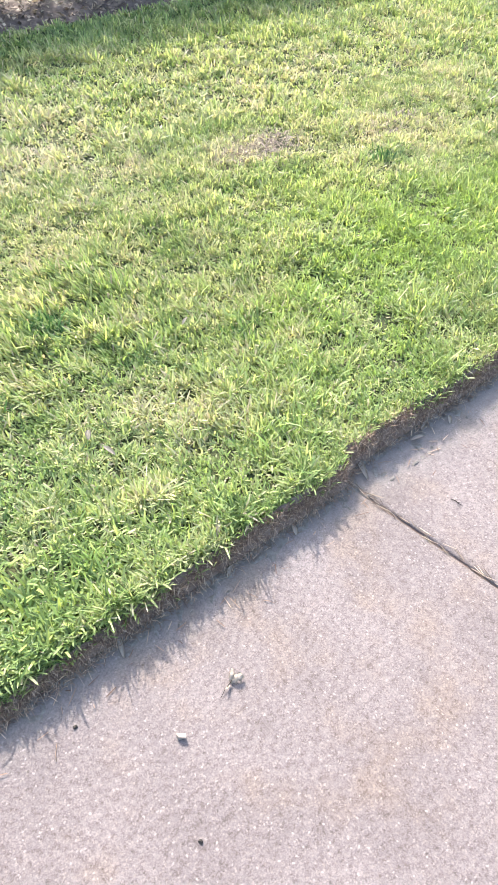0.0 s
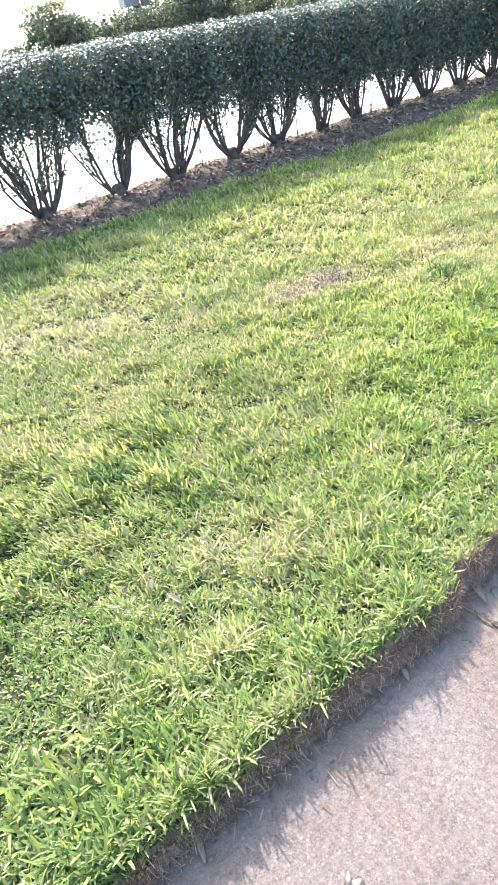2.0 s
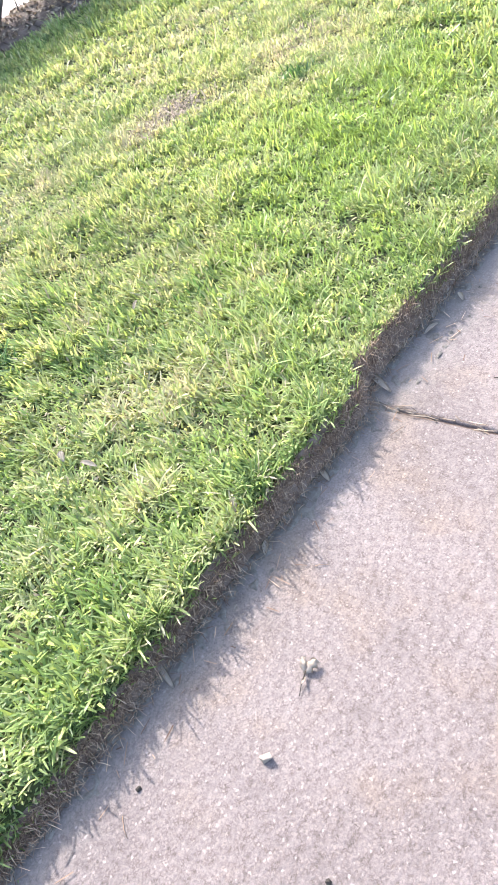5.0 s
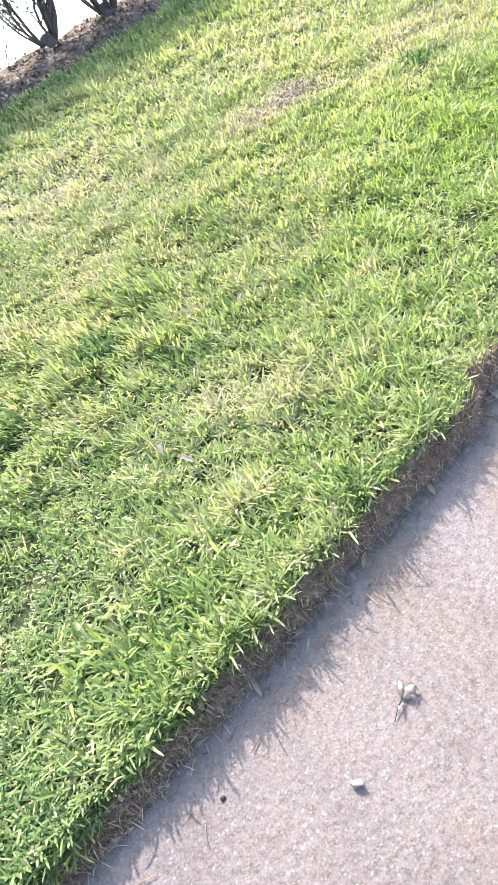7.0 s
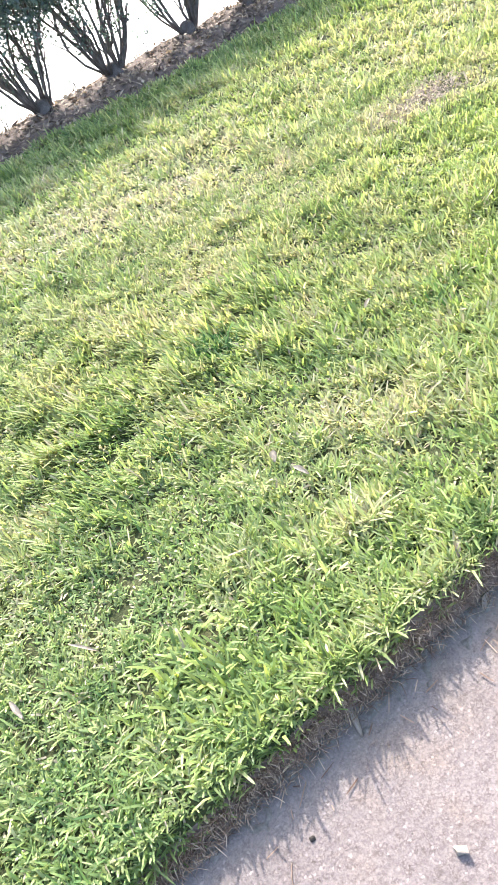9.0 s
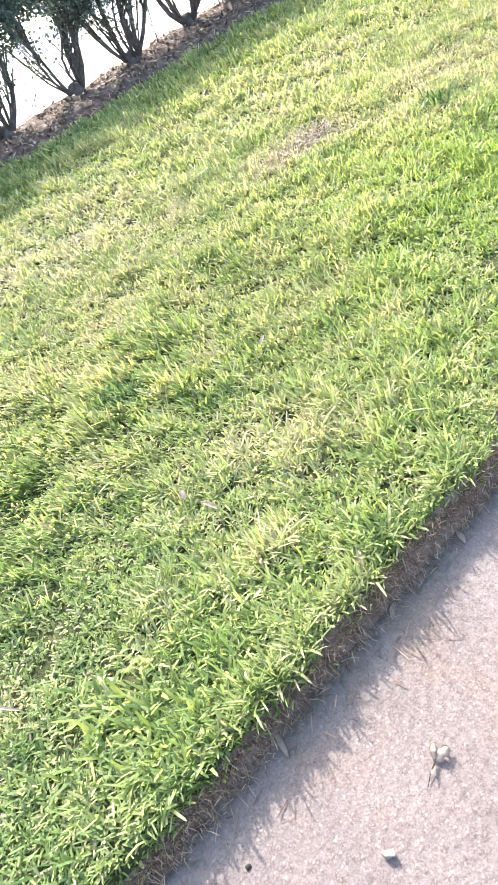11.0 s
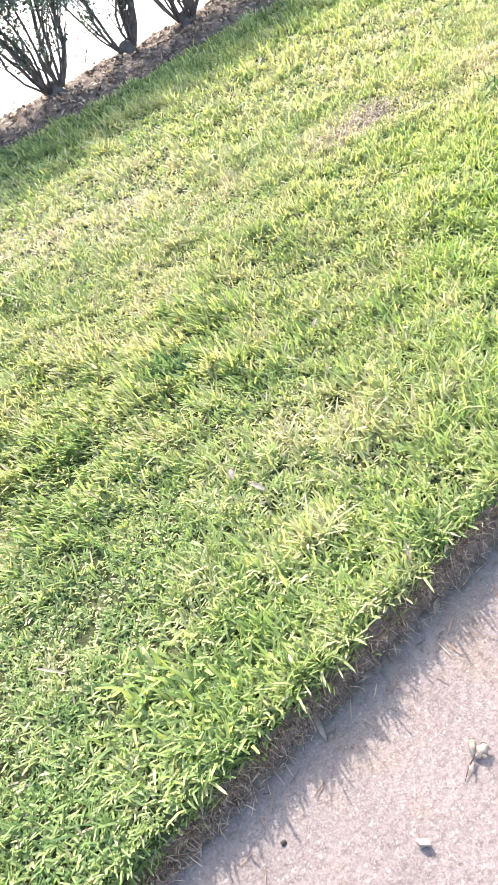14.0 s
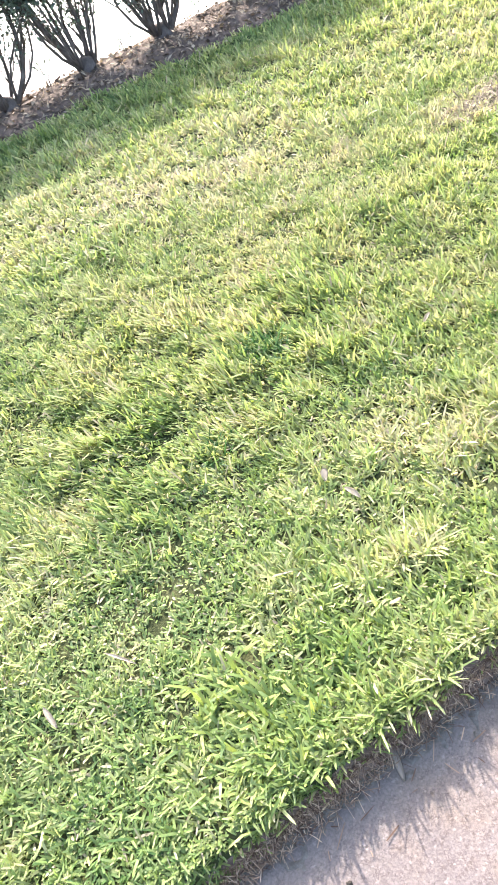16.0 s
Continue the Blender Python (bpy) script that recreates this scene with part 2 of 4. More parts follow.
class Field:
    """Smooth value noise on the plan."""

    def __init__(self, seed, cell):
        self.g, self.cell = np.random.RandomState(seed).rand(256, 256), cell

    def __call__(self, x, y):
        u, v = np.asarray(x) / self.cell + 100.0, np.asarray(y) / self.cell + 100.0
        i, j = np.floor(u).astype(int), np.floor(v).astype(int)
        a, b = u - i, v - j
        a, b = a * a * (3 - 2 * a), b * b * (3 - 2 * b)
        g = self.g
        i0, i1, j0, j1 = i % 256, (i + 1) % 256, j % 256, (j + 1) % 256
        return (g[i0, j0] * (1 - a) + g[i1, j0] * a) * (1 - b) + (g[i0, j1] * (1 - a) + g[i1, j1] * a) * b


def blades(rs, x, y, z, length, width, lean_to, tilt, bend):
    """Tapered, curved blades: seven corners each. Returns corners and faces."""
    n = len(x)
    dx, dy = np.cos(lean_to), np.sin(lean_to)
    sx, sy = -dy, dx
    out = np.zeros((n, 7, 3))
    turn = rs.uniform(-0.5, 0.5, n)
    wx, wy, wz = sx * np.cos(turn), sy * np.cos(turn), np.sin(turn) * 0.6
    for k, (s, w) in enumerate(((0.0, 0.8), (0.45, 1.0), (0.88, 0.72), (1.0, 0.0))):
        a = tilt + bend * s * 0.5
        px, py, pz = x + dx * np.sin(a) * length * s, y + dy * np.sin(a) * length * s, z + np.cos(a) * length * s
        if k < 3:
            h = width * w * 0.5
            out[:, 2 * k] = np.stack([px - wx * h, py - wy * h, pz - wz * h], 1)
            out[:, 2 * k + 1] = np.stack([px + wx * h, py + wy * h, pz + wz * h], 1)
        else:
            out[:, 6] = np.stack([px, py, pz], 1)
    base = (np.arange(n) * 7)[:, None]
    quads = np.concatenate([base + [0, 1, 3, 2], base + [2, 3, 5, 4]])
    tris = base + [4, 5, 6]
    return out.reshape(-1, 3), quads.tolist() + tris.tolist()


def leaves(rs, centre, normal, length, width, fold=0.25):
    """Folded lance-shaped leaves round the given middles: six corners, four triangles each."""
    n = len(centre)
    normal = normal / np.linalg.norm(normal, axis=1, keepdims=True)
    along = np.cross(normal, rs.normal(size=(n, 3)))
    along /= np.linalg.norm(along, axis=1, keepdims=True)
    side = np.cross(normal, along)
    L, W = length[:, None], width[:, None]
    up = normal * W * fold
    c = np.zeros((n, 5, 3))
    c[:, 0] = centre - along * L * 0.5
    c[:, 1] = centre + side * W * 0.5 + up - along * L * 0.05
    c[:, 2] = centre + along * L * 0.5 - normal * L * 0.08
    c[:, 3] = centre - side * W * 0.5 + up - along * L * 0.05
    c[:, 4] = centre + normal * L * 0.04
    base = (np.arange(n) * 5)[:, None]
    f = np.concatenate([base + t for t in ([0, 1, 4], [1, 2, 4], [2, 3, 4], [3, 0, 4])])
    return c.reshape(-1, 3), f.tolist()


def tube(bm, points, radii, sides=6, cap=True):
    """A tapered limb along points."""
    rings = []
    for i, (p, r) in enumerate(zip(points, radii)):
        p = Vector(p)
        d = (Vector(points[min(i + 1, len(points) - 1)]) - Vector(points[max(i - 1, 0)])).normalized()
        a = d.cross(Vector((0.3, 1, 0.2))).normalized()
        b = d.cross(a)
        rings.append([bm.verts.new(p + (a * math.cos(2 * math.pi * k / sides) + b * math.sin(2 * math.pi * k / sides)) * r) for k in range(sides)])
    for u, v in zip(rings, rings[1:]):
        for k in range(sides):
            f = bm.faces.new((u[k], u[(k + 1) % sides], v[(k + 1) % sides], v[k]))
            f.smooth = True
    if cap:
        bm.faces.new(rings[0][::-1])
        bm.faces.new(rings[-1])


def box(bm, x0, y0, z0, x1, y1, z1, bevel=0.0):
    made = bmesh.ops.create_cube(bm, size=1.0)["verts"]
    for v in made:
        v.co = Vector((x0 if v.co.x < 0 else x1, y0 if v.co.y < 0 else y1, z0 if v.co.z < 0 else z1))
    if bevel:
        edges = list({e for v in made for e in v.link_edges})
        bmesh.ops.bevel(bm, geom=edges, offset=bevel, segments=2, affect="EDGES", profile=0.6)


# ---- ground, paving and lawn soil ----
def strip(name, xs, ys, height, material, label, category):
    """A sheet over a grid of the plan with a height for each place."""
    gx, gy = np.meshgrid(xs, ys)
    v = np.stack([gx, gy, height(gx, gy)], 2).reshape(-1, 3)
    nx, ny = len(xs), len(ys)
    f = [(j * nx + i, j * nx + i + 1, (j + 1) * nx + i + 1, (j + 1) * nx + i) for j in range(ny - 1) for i in range(nx - 1)]
    return tagged(mesh_ob(name, v, f, material), label, category, kind="structure")


n_soil, n_fine = Field(3, 0.35), Field(4, 0.06)


def ground_height(x, y):
    return np.interp(y, [-400, 4.6, 4.95, 16.0, 24.0, 400], [-0.08, -0.08, -0.22, -1.6, -1.75, -1.75])


def pavement_edge(x):
    """The slabs past the joint reach further under the sod."""
    return 0.022 + 0.042 * np.clip((x - 0.80) / 0.07, 0, 1)


def grass_end(x):
    """Where the lawn meets the mulch bed."""
    return 3.92 - 0.24 * np.exp(-(((x - 4.5) / 1.9) ** 2)) + 0.22 * np.clip((x - 6.5) / 1.1, 0, 1)


def soil_height(x, y):
    lawn = 0.060 + 0.022 * n_soil(x, y) + 0.010 * n_fine(x, y)
    over = y - pavement_edge(x)
    lip = np.clip((over + 0.008) / 0.036, 0, 1) ** 0.8
    return np.where(over < -0.008, -0.03, 0.004 + lawn * lip) - 0.09 * np.clip((y - grass_end(x)) / 0.07, 0, 1)


def mulch_height(x, y):
    rise = 0.02 + 0.035 * np.clip((y - 3.7) / 0.5, 0, 1)
    fall = np.clip((y - 4.66) / 0.2, 0, 1)
    return (rise + 0.03 * n_soil(x * 1.7, y * 1.7) + 0.018 * n_fine(x, y)) * (1 - fall) - 0.30 * fall


strip("ground", [-400, -60, -20, 0, 10, 20, 40, 100, 400], [-400, -60, -12, -1.55, 0, 4.6, 4.95, 16, 24, 60, 400], ground_height, M_GROUND, "grassy ground falling away beyond the hedge", "ground")
# carried to the horizon so the far ground takes the glare-white colour too
strip("road", [-400, -60, -20, 0, 10, 20, 40, 100, 400], [4.95, 6, 8, 10, 12, 14, 16, 20, 24, 60, 400], lambda x, y: ground_height(x, y) + 0.02, M_LOT, "concrete paving behind the hedge, colour paled for glare", "paving")
strip("lawn", np.concatenate([np.linspace(-6, -1.1, 40), np.linspace(-1.05, 3.0, 162), np.linspace(3.1, 12, 90)]), np.concatenate([np.linspace(0.014, 1.0, 60), np.linspace(1.03, 4.05, 100)]), soil_height, M_SOIL, "soil and thatch under the grass, darkened for the shade between blades", "lawn soil")
strip("mulch_bed", np.linspace(-6, 12, 240), np.linspace(3.5, 4.9, 40), mulch_height, M_MULCH, "brown wood mulch bed littered with dry leaves", "mulch bed")

strip("soil_bank", np.linspace(-1.4, 2.8, 420), np.linspace(0.014, 0.16, 30), lambda x, y: soil_height(x, y) + 0.003 + 0.003 * (n_fine(x * 3, y * 3) - 0.3) - 0.03 * np.clip((y - pavement_edge(x) - np.interp(x, [-0.5, -0.2, 0.1, 0.7, 1.0], [0.004, 0.008, 0.02, 0.025, 0.05])) / 0.02, 0, 1), M_BANK, "brown cut soil bank at the lawn edge", "soil")

f_creep, f_creep2 = Field(33, 0.05), Field(34, 0.015)


def dirt_height(x, y):
    """Soil washed over the slabs' rim, ending in a ragged line."""
    over = pavement_edge(x) - y
    out = np.clip(over / 0.06, 0, 1)
    return 0.0065 - 0.0035 * out - 0.012 * out * (0.35 + f_creep(x, y)) + 0.013 * (f_creep2(x, y) - 0.5) * (0.4 + out) - 0.02 * np.clip(-over / 0.02 - 0.5, 0, 1)


strip("soil_edge", np.linspace(-1.2, 2.6, 500), np.linspace(-0.05, 0.075, 30), dirt_height, M_DIRT, "grey-brown soil washed over the pavement edge", "soil")

# ---- pavement: slabs with tooled joints, slightly out of square ----
pavement = tagged(new("pavement"), "worn pinkish concrete footpath with exposed aggregate", "pavement", kind="structure")
JOINT, SLAB, SKEW = 0.835, 1.8, -0.14
for k in range(-3, 4):
    bm = bmesh.new()
    x0, x1 = JOINT + k * SLAB + 0.005, JOINT + (k + 1) * SLAB - 0.005
    nx, ny = 30, 24
    grid = {}
    for i in range(nx + 1):
        for j in range(ny + 1):
            u, v = i / nx, j / ny
            # rows and columns crowd towards the rim, which is rounded off
            u = 0.5 - 0.5 * math.cos(math.pi * u)
            v = 0.5 - 0.5 * math.cos(math.pi * v)
            y = (0.022 if k < 0 else 0.064) - 1.5 * v
            x = x0 + (x1 - x0) * u + SKEW * y
            rim = min(u * SLAB, (1 - u) * SLAB, v * 1.5)
            z = -0.006 * max(0.0, 1 - rim / 0.012) ** 2 + 0.0025 * (noise.noise((x * 3, y * 3, 1.0)))
            grid[i, j] = bm.verts.new((x, y + 0.006 * noise.noise((x * 9, 4.0, 0.0)) * (1 - v), z))
    for i in range(nx):
        for j in range(ny):
            f = bm.faces.new((grid[i, j], grid[i, j + 1], grid[i + 1, j + 1], grid[i + 1, j]))
            f.smooth = True
    border = [e for e in bm.edges if e.is_boundary]
    down = bmesh.ops.extrude_edge_only(bm, edges=border)
    for v in down["geom"]:
        if isinstance(v, bmesh.types.BMVert):
            v.co.z = -0.1
    bmesh.ops.recalc_face_normals(bm, faces=bm.faces)
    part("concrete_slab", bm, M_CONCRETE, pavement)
# grit packed in the joints
bm = bmesh.new()
for k in range(-3, 4):
    xj = JOINT + k * SLAB
    rows = [[bm.verts.new((xj + s * 0.008 + SKEW * y, y, -0.011 + 0.005 * noise.noise((y * 30, s, k)))) for s in (-1, 0, 1)] for y in np.linspace(0.017, -1.47, 60)]
    for a, b in zip(rows, rows[1:]):
        for i in (0, 1):
            bm.faces.new((a[i], b[i], b[i + 1], a[i + 1]))
part("joint_grit", bm, M_BANK, pavement, "dark grit packed in the slab joints")

# proud stones of the aggregate
rs = np.random.RandomState(11)
n = 2400
sx, sy = rs.uniform(-1.0, 2.2, n), -rs.uniform(0.01, 1.25, n)
sr = rs.gamma(2.2, 0.0006, n) + 0.0011
ring = np.linspace(0, 2 * np.pi, 6, endpoint=False)
v = np.zeros((n, 7, 3))
ang = rs.uniform(0, 6.28, n)
wob = rs.uniform(0.7, 1.25, (n, 6)) * sr[:, None]
sq = rs.uniform(0.55, 1.0, n)[:, None]
cx, cy = np.cos(ring)[None] * wob, np.sin(ring)[None] * wob * sq
v[:, :6, 0] = sx[:, None] + cx * np.cos(ang)[:, None] - cy * np.sin(ang)[:, None]
v[:, :6, 1] = sy[:, None] + cx * np.sin(ang)[:, None] + cy * np.cos(ang)[:, None]
v[:, :6, 2] = -0.0015
v[:, 6] = np.stack([sx, sy, 0.0016 + 0.16 * sr], 1)
base = (np.arange(n) * 7)[:, None]
f = np.concatenate([base + [k, (k + 1) % 6, 6] for k in range(6)]).tolist()
tagged(mesh_ob("aggregate_stones", v.reshape(-1, 3), f, M_PEBBLE, pavement), "small pale stones set in the concrete", kind="stuff")

# ---- grass ----
# (x, y, radius x, radius y, weight): straw-dry, lush and shade-darkened places of the lawn
DRY = [(1.92, 1.77, 0.26, 0.13, 1.0), (0.92, 1.75, 0.5, 0.6, 0.34), (0.5, 0.58, 0.2, 0.18, 0.32), (2.6, 1.5, 0.5, 0.3, 0.4), (1.12, 0.6, 0.2, 0.16, 0.3), (0.75, 2.6, 0.6, 0.5, 0.22), (-0.1, 1.0, 0.5, 0.8, 0.16), (2.9, 2.3, 0.7, 0.3, 0.35), (3.6, 1.9, 0.6, 0.3, 0.25), (1.6, 2.75, 2.5, 0.55, 0.28)]
# lush spots; the wide first and last ones put shade into the tone
LUSH_SHADED = [(-0.42, 0.25, 0.36, 0.36, 0.42), (0.1, 1.0, 0.35, 0.3, 0.2), (-0.15, 0.16, 0.28, 0.13, 0.3), (1.1, 0.3, 0.3, 0.16, 0.15), (0.41, 1.12, 0.09, 0.07, 1.1), (2.4, 1.36, 0.12, 0.08, 0.9), (1.02, 0.74, 0.09, 0.06, 0.7), (0.62, 0.78, 0.2, 0.1, 0.35), (2.2, 0.95, 0.25, 0.12, 0.3), (1.5, 3.7, 4.0, 0.25, 0.25)]
FRESH = [(1.95, 0.85, 0.55, 0.32, 0.95), (1.25, 0.6, 0.4, 0.28, 0.75), (2.4, 0.7, 0.5, 0.35, 0.8), (-0.14, 0.2, 0.22, 0.16, 0.9), (0.5, 0.22, 0.4, 0.14, 0.5), (0.45, 1.0, 0.5, 0.35, 0.4), (1.2, 0.3, 0.4, 0.2, 0.6), (1.8, 1.3, 0.4, 0.2, 0.5), (1.5, 3.05, 3.0, 0.3, 0.3), (-0.02, 0.6, 0.2, 0.2, 0.25)]
# long combed blades, and short fine sprigs
STREAK = [(0.45, 1.25, 0.65, 0.42, 1.0), (-0.1, 0.95, 0.4, 0.3, 0.8), (0.95, 0.7, 0.35, 0.25, 0.5), (0.55, 0.35, 0.3, 0.15, 0.4)]
FINE = [(-0.42, 0.5, 0.32, 0.34, 1.0), (-0.2, 0.5, 0.22, 0.18, 0.7), (-0.42, 0.12, 0.18, 0.16, 0.9), (0.3, 0.5, 0.2, 0.14, 0.5)]
GAPS = [(-0.255, 0.48, 0.04), (-0.49, 0.49, 0.04), (-0.15, 0.33, 0.03), (0.48, 1.07, 0.05), (0.49, 1.06, 0.045), (1.17, 0.46, 0.05), (1.76, 1.75, 0.11), (1.92, 1.80, 0.12), (2.1, 1.80, 0.10), (1.02, 0.72, 0.06), (0.79, 0.47, 0.04), (2.75, 1.56, 0.10), (-0.12, 0.62, 0.04), (0.33, 0.92, 0.04), (0.62, 0.85, 0.03), (-0.2, 0.75, 0.04), (0.15, 0.45, 0.03), (1.83, 0.80, 0.06), (2.28, 1.34, 0.06), (1.39, 0.82, 0.05), (0.54, 0.64, 0.04), (0.08, 0.63, 0.03)]
f_tone, f_tone2, f_len, f_dens, f_dir = Field(21, 0.32), Field(22, 0.09), Field(23, 0.14), Field(24, 0.075), Field(25, 0.5)
f_dir2 = Field(28, 0.08)
f_tuft, f_tuft2 = Field(26, 0.038), Field(27, 0.045)


def bell(x, y, spots):
    s = np.zeros_like(x)
    for cx, cy, rx, ry, w in spots:
        s += w * np.exp(-(((x - cx) / rx) ** 2 + ((y - cy) / ry) ** 2))
    return s


def edge_line(x):
    """Where the sod ends above the pavement."""
    hang = np.interp(x, [-0.5, -0.2, 0.1, 0.7, 1.0], [-0.004, 0.0, 0.012, 0.015, 0.016])
    return pavement_edge(x) + hang + 0.016 * np.exp(-(((x - 0.98) / 0.1) ** 2)) + 0.02 * (Field(31, 0.16)(x, x * 0) - 0.5)


def grass(name, seed, x0, x1, y0, y1, nodes, per, size, width, inside):
    rs = np.random.RandomState(seed)
    n = int(nodes * (x1 - x0) * (y1 - y0))
    x, y = rs.uniform(x0, x1, n), rs.uniform(y0, y1, n)
    keep = inside(x, y) & (y > edge_line(x)) & (y < grass_end(x) + 0.1 * (n_soil(x, 0 * x) - 0.5))
    dens = 0.74 + 0.7 * f_dens(x, y) * (0.6 + 0.8 * f_tone2(x + 7, y))
    dens *= (0.36 + 1.25 * f_tuft(x, y)) * (1 - 0.1 * np.clip(bell(x, y, FINE), 0, 1) - 0.28 * np.clip(bell(x, y, STREAK), 0, 1))
    for gx, gy, r in GAPS:
        dens *= 1 - 0.68 * np.exp(-(((x - gx) ** 2 + (y - gy) ** 2) / r ** 2))
    keep &= rs.rand(n) < dens
    x, y = x[keep], y[keep]
    k = rs.poisson(per, len(x)) + 1
    x, y = np.repeat(x, k), np.repeat(y, k)
    m = len(x)
    x, y = x + rs.normal(0, 0.008, m), y + rs.normal(0, 0.008, m)
    dry, lush_shaded = bell(x, y, DRY), bell(x, y, LUSH_SHADED)
    tone = 0.44 + 0.24 * (f_tone(x, y) - 0.5) + 0.36 * (f_tone2(x, y) - 0.5) + 0.24 * (f_tuft2(x, y) - 0.5) + 0.42 * dry - 0.5 * lush_shaded + rs.normal(0, 0.155, m)
    straw = rs.rand(m) < 0.035 + 0.35 * np.clip(dry, 0, 1)
    tone = np.where(straw, rs.uniform(0.75, 1.0, m), tone)
    streak, fine = np.clip(bell(x, y, STREAK), 0, 1), np.clip(bell(x, y, FINE), 0, 1)
    L = size * (1 + 0.3 * streak - 0.38 * fine) * rs.gamma(9, 1 / 9, m) * (0.5 + 1.0 * f_len(x, y)) * (0.72 + 0.56 * f_tuft(x, y)) * (1 - 0.4 * np.clip(dry, 0, 1)) * (1 + 0.15 * np.clip(lush_shaded, 0, 1))
    W = width * rs.uniform(0.6, 1.25, m) * (1 - 0.12 * fine + 0.22 * streak)
    to = rs.uniform(0, 2 * np.pi, m)
    tilt = np.abs(rs.normal(0.55, 0.45, m)) + np.where(straw, 0.5, 0) + 0.2 * np.clip(bell(x, y, FINE), 0, 1)
    # a common lean of the mown sward
    lean = 2.8 + (2.6 - 1.6 * streak) * (f_dir(x, y) - 0.5) + 0.9 * (f_dir2(x, y) - 0.5)
    pull, free = 0.22 + 0.34 * streak, 1 - 0.25 * streak
    vx, vy = free * np.sin(tilt) * np.cos(to) + pull * np.cos(lean), free * np.sin(tilt) * np.sin(to) + pull * np.sin(lean)
    # sod hangs over its rim
    rim = np.exp(-np.clip(y - edge_line(x), 0, None) / 0.03)
    vx, vy = vx * (1 - 0.5 * rim), vy * (1 - 0.5 * rim) - 0.05 * rim
    L = L * (1 - 0.06 * rim)
    to, tilt = np.arctan2(vy, vx), np.clip(np.hypot(vx, vy), 0, 1.25)
    bend = rs.uniform(0.0, 1.5, m) * (1 - 0.6 * streak)
    v, f = blades(rs, x, y, soil_height(x, y) - 0.003 + fine * rs.uniform(0.0, 0.009, m), L, W, to, tilt, bend)
    fresh = np.where(straw, 0.0, np.clip(0.8 * bell(x, y, FRESH) * np.clip(1 - 1.2 * lush_shaded, 0, 1) * (0.35 + 0.9 * f_tone2(x + 3, y + 5)) + rs.normal(0, 0.2, m), 0, 0.85))
    ob = mesh_ob(name, v, f, M_GRASS, None, True, np.repeat(np.clip(tone, 0, 1), 7), np.repeat(fresh, 7))
    return tagged(ob, "sunlit green and straw-flecked coarse mown grass", "grass", kind="stuff")


near = lambda x, y: (y < 2.1) & (x < 1.9 + 0.9 * y) & (x > -0.9 + 0.3 * y)
far = lambda x, y: ~near(x, y)
grass("lawn_grass", 41, -1.0, 4.0, 0.0, 2.1, 7400, 4.4, 0.030, 0.0056, near)
grass("lawn_grass", 42, -1.2, 7.4, 0.0, 4.05, 2900, 4.2, 0.041, 0.0080, lambda x, y: far(x, y) & (x < 2.6 + 1.25 * y) & (x > -1.2 + 0.25 * y))
grass("lawn_grass", 45, -1.0, 2.4, 0.0, 0.22, 11500, 4.0, 0.029, 0.0043, lambda x, y: y < edge_line(x) + 0.05)
grass("lawn_grass", 43, -6.0, 0.0, 0.0, 4.05, 420, 4.0, 0.055, 0.0115, lambda x, y: x < -1.2 + 0.25 * y)
grass("lawn_grass", 44, 2.6, 12.0, 0.0, 4.05, 420, 4.0, 0.055, 0.0115, lambda x, y: x >= 2.6 + 1.25 * y)

# dead runners and straw along the sod's rim
rs = np.random.RandomState(51)
n = 20000
x = rs.uniform(-1.1, 2.3, n)
y = pavement_edge(x) - 0.002 - 0.035 * rs.rand(n) ** 5 + (edge_line(x) - pavement_edge(x) + 0.002) * rs.rand(n) ** 0.8
to = rs.uniform(0, 6.28, n)
v, f = blades(rs, x, y, np.maximum(soil_height(x, y), 0.003) + rs.rand(n) * 0.014, rs.uniform(0.010, 0.034, n), rs.uniform(0.0007, 0.0017, n), to, rs.uniform(0.7, 1.6, n), rs.uniform(-2.4, 2.6, n))
v[:, 2] = np.maximum(v[:, 2], 0.0025)
tagged(mesh_ob("dead_grass_fringe", v, f, M_FRINGE), "brown dead runners and straw along the lawn edge", "dead grass", kind="stuff")
n = 120
x, y = rs.uniform(-1.0, 2.2, n), -0.11 * rs.rand(n) ** 1.7
v, f = blades(rs, x, y, 0.0025 + rs.rand(n) * 0.004, rs.uniform(0.01, 0.05, n), rs.uniform(0.001, 0.003, n), rs.uniform(0, 6.28, n), rs.uniform(1.45, 1.57, n), rs.uniform(-0.1, 0.1, n))
v[:, 2] = np.maximum(v[:, 2], 0.0025)
tagged(mesh_ob("straw_scraps", v, f, M_FRINGE), "thin brown straw scraps scattered along the pavement edge", "straw", kind="stuff")
n = 85
y = 0.03 - rs.rand(n) ** 1.4 * 0.9
x = JOINT + SKEW * y + rs.normal(0, 0.005, n)
v, f = blades(rs, x, y, 0.002 + rs.rand(n) * 0.003, rs.uniform(0.012, 0.05, n), rs.uniform(0.0015, 0.004, n), 1.7 + np.pi * rs.randint(0, 2, n) + rs.normal(0, 0.25, n), rs.uniform(1.48, 1.57, n), rs.uniform(-0.06, 0.06, n))
v[:, 2] = np.maximum(v[:, 2], 0.002)
tagged(mesh_ob("joint_debris", v, f, M_STRAW), "brown straw and bark scraps caught in the slab joint", "debris", kind="stuff")
# straw litter in the bare patches
x, y = 1.92 + rs.normal(0, 0.14, 750), 1.78 + rs.normal(0, 0.07, 750)
x[520:], y[520:] = x[520:] + 0.82, y[520:] - 0.19
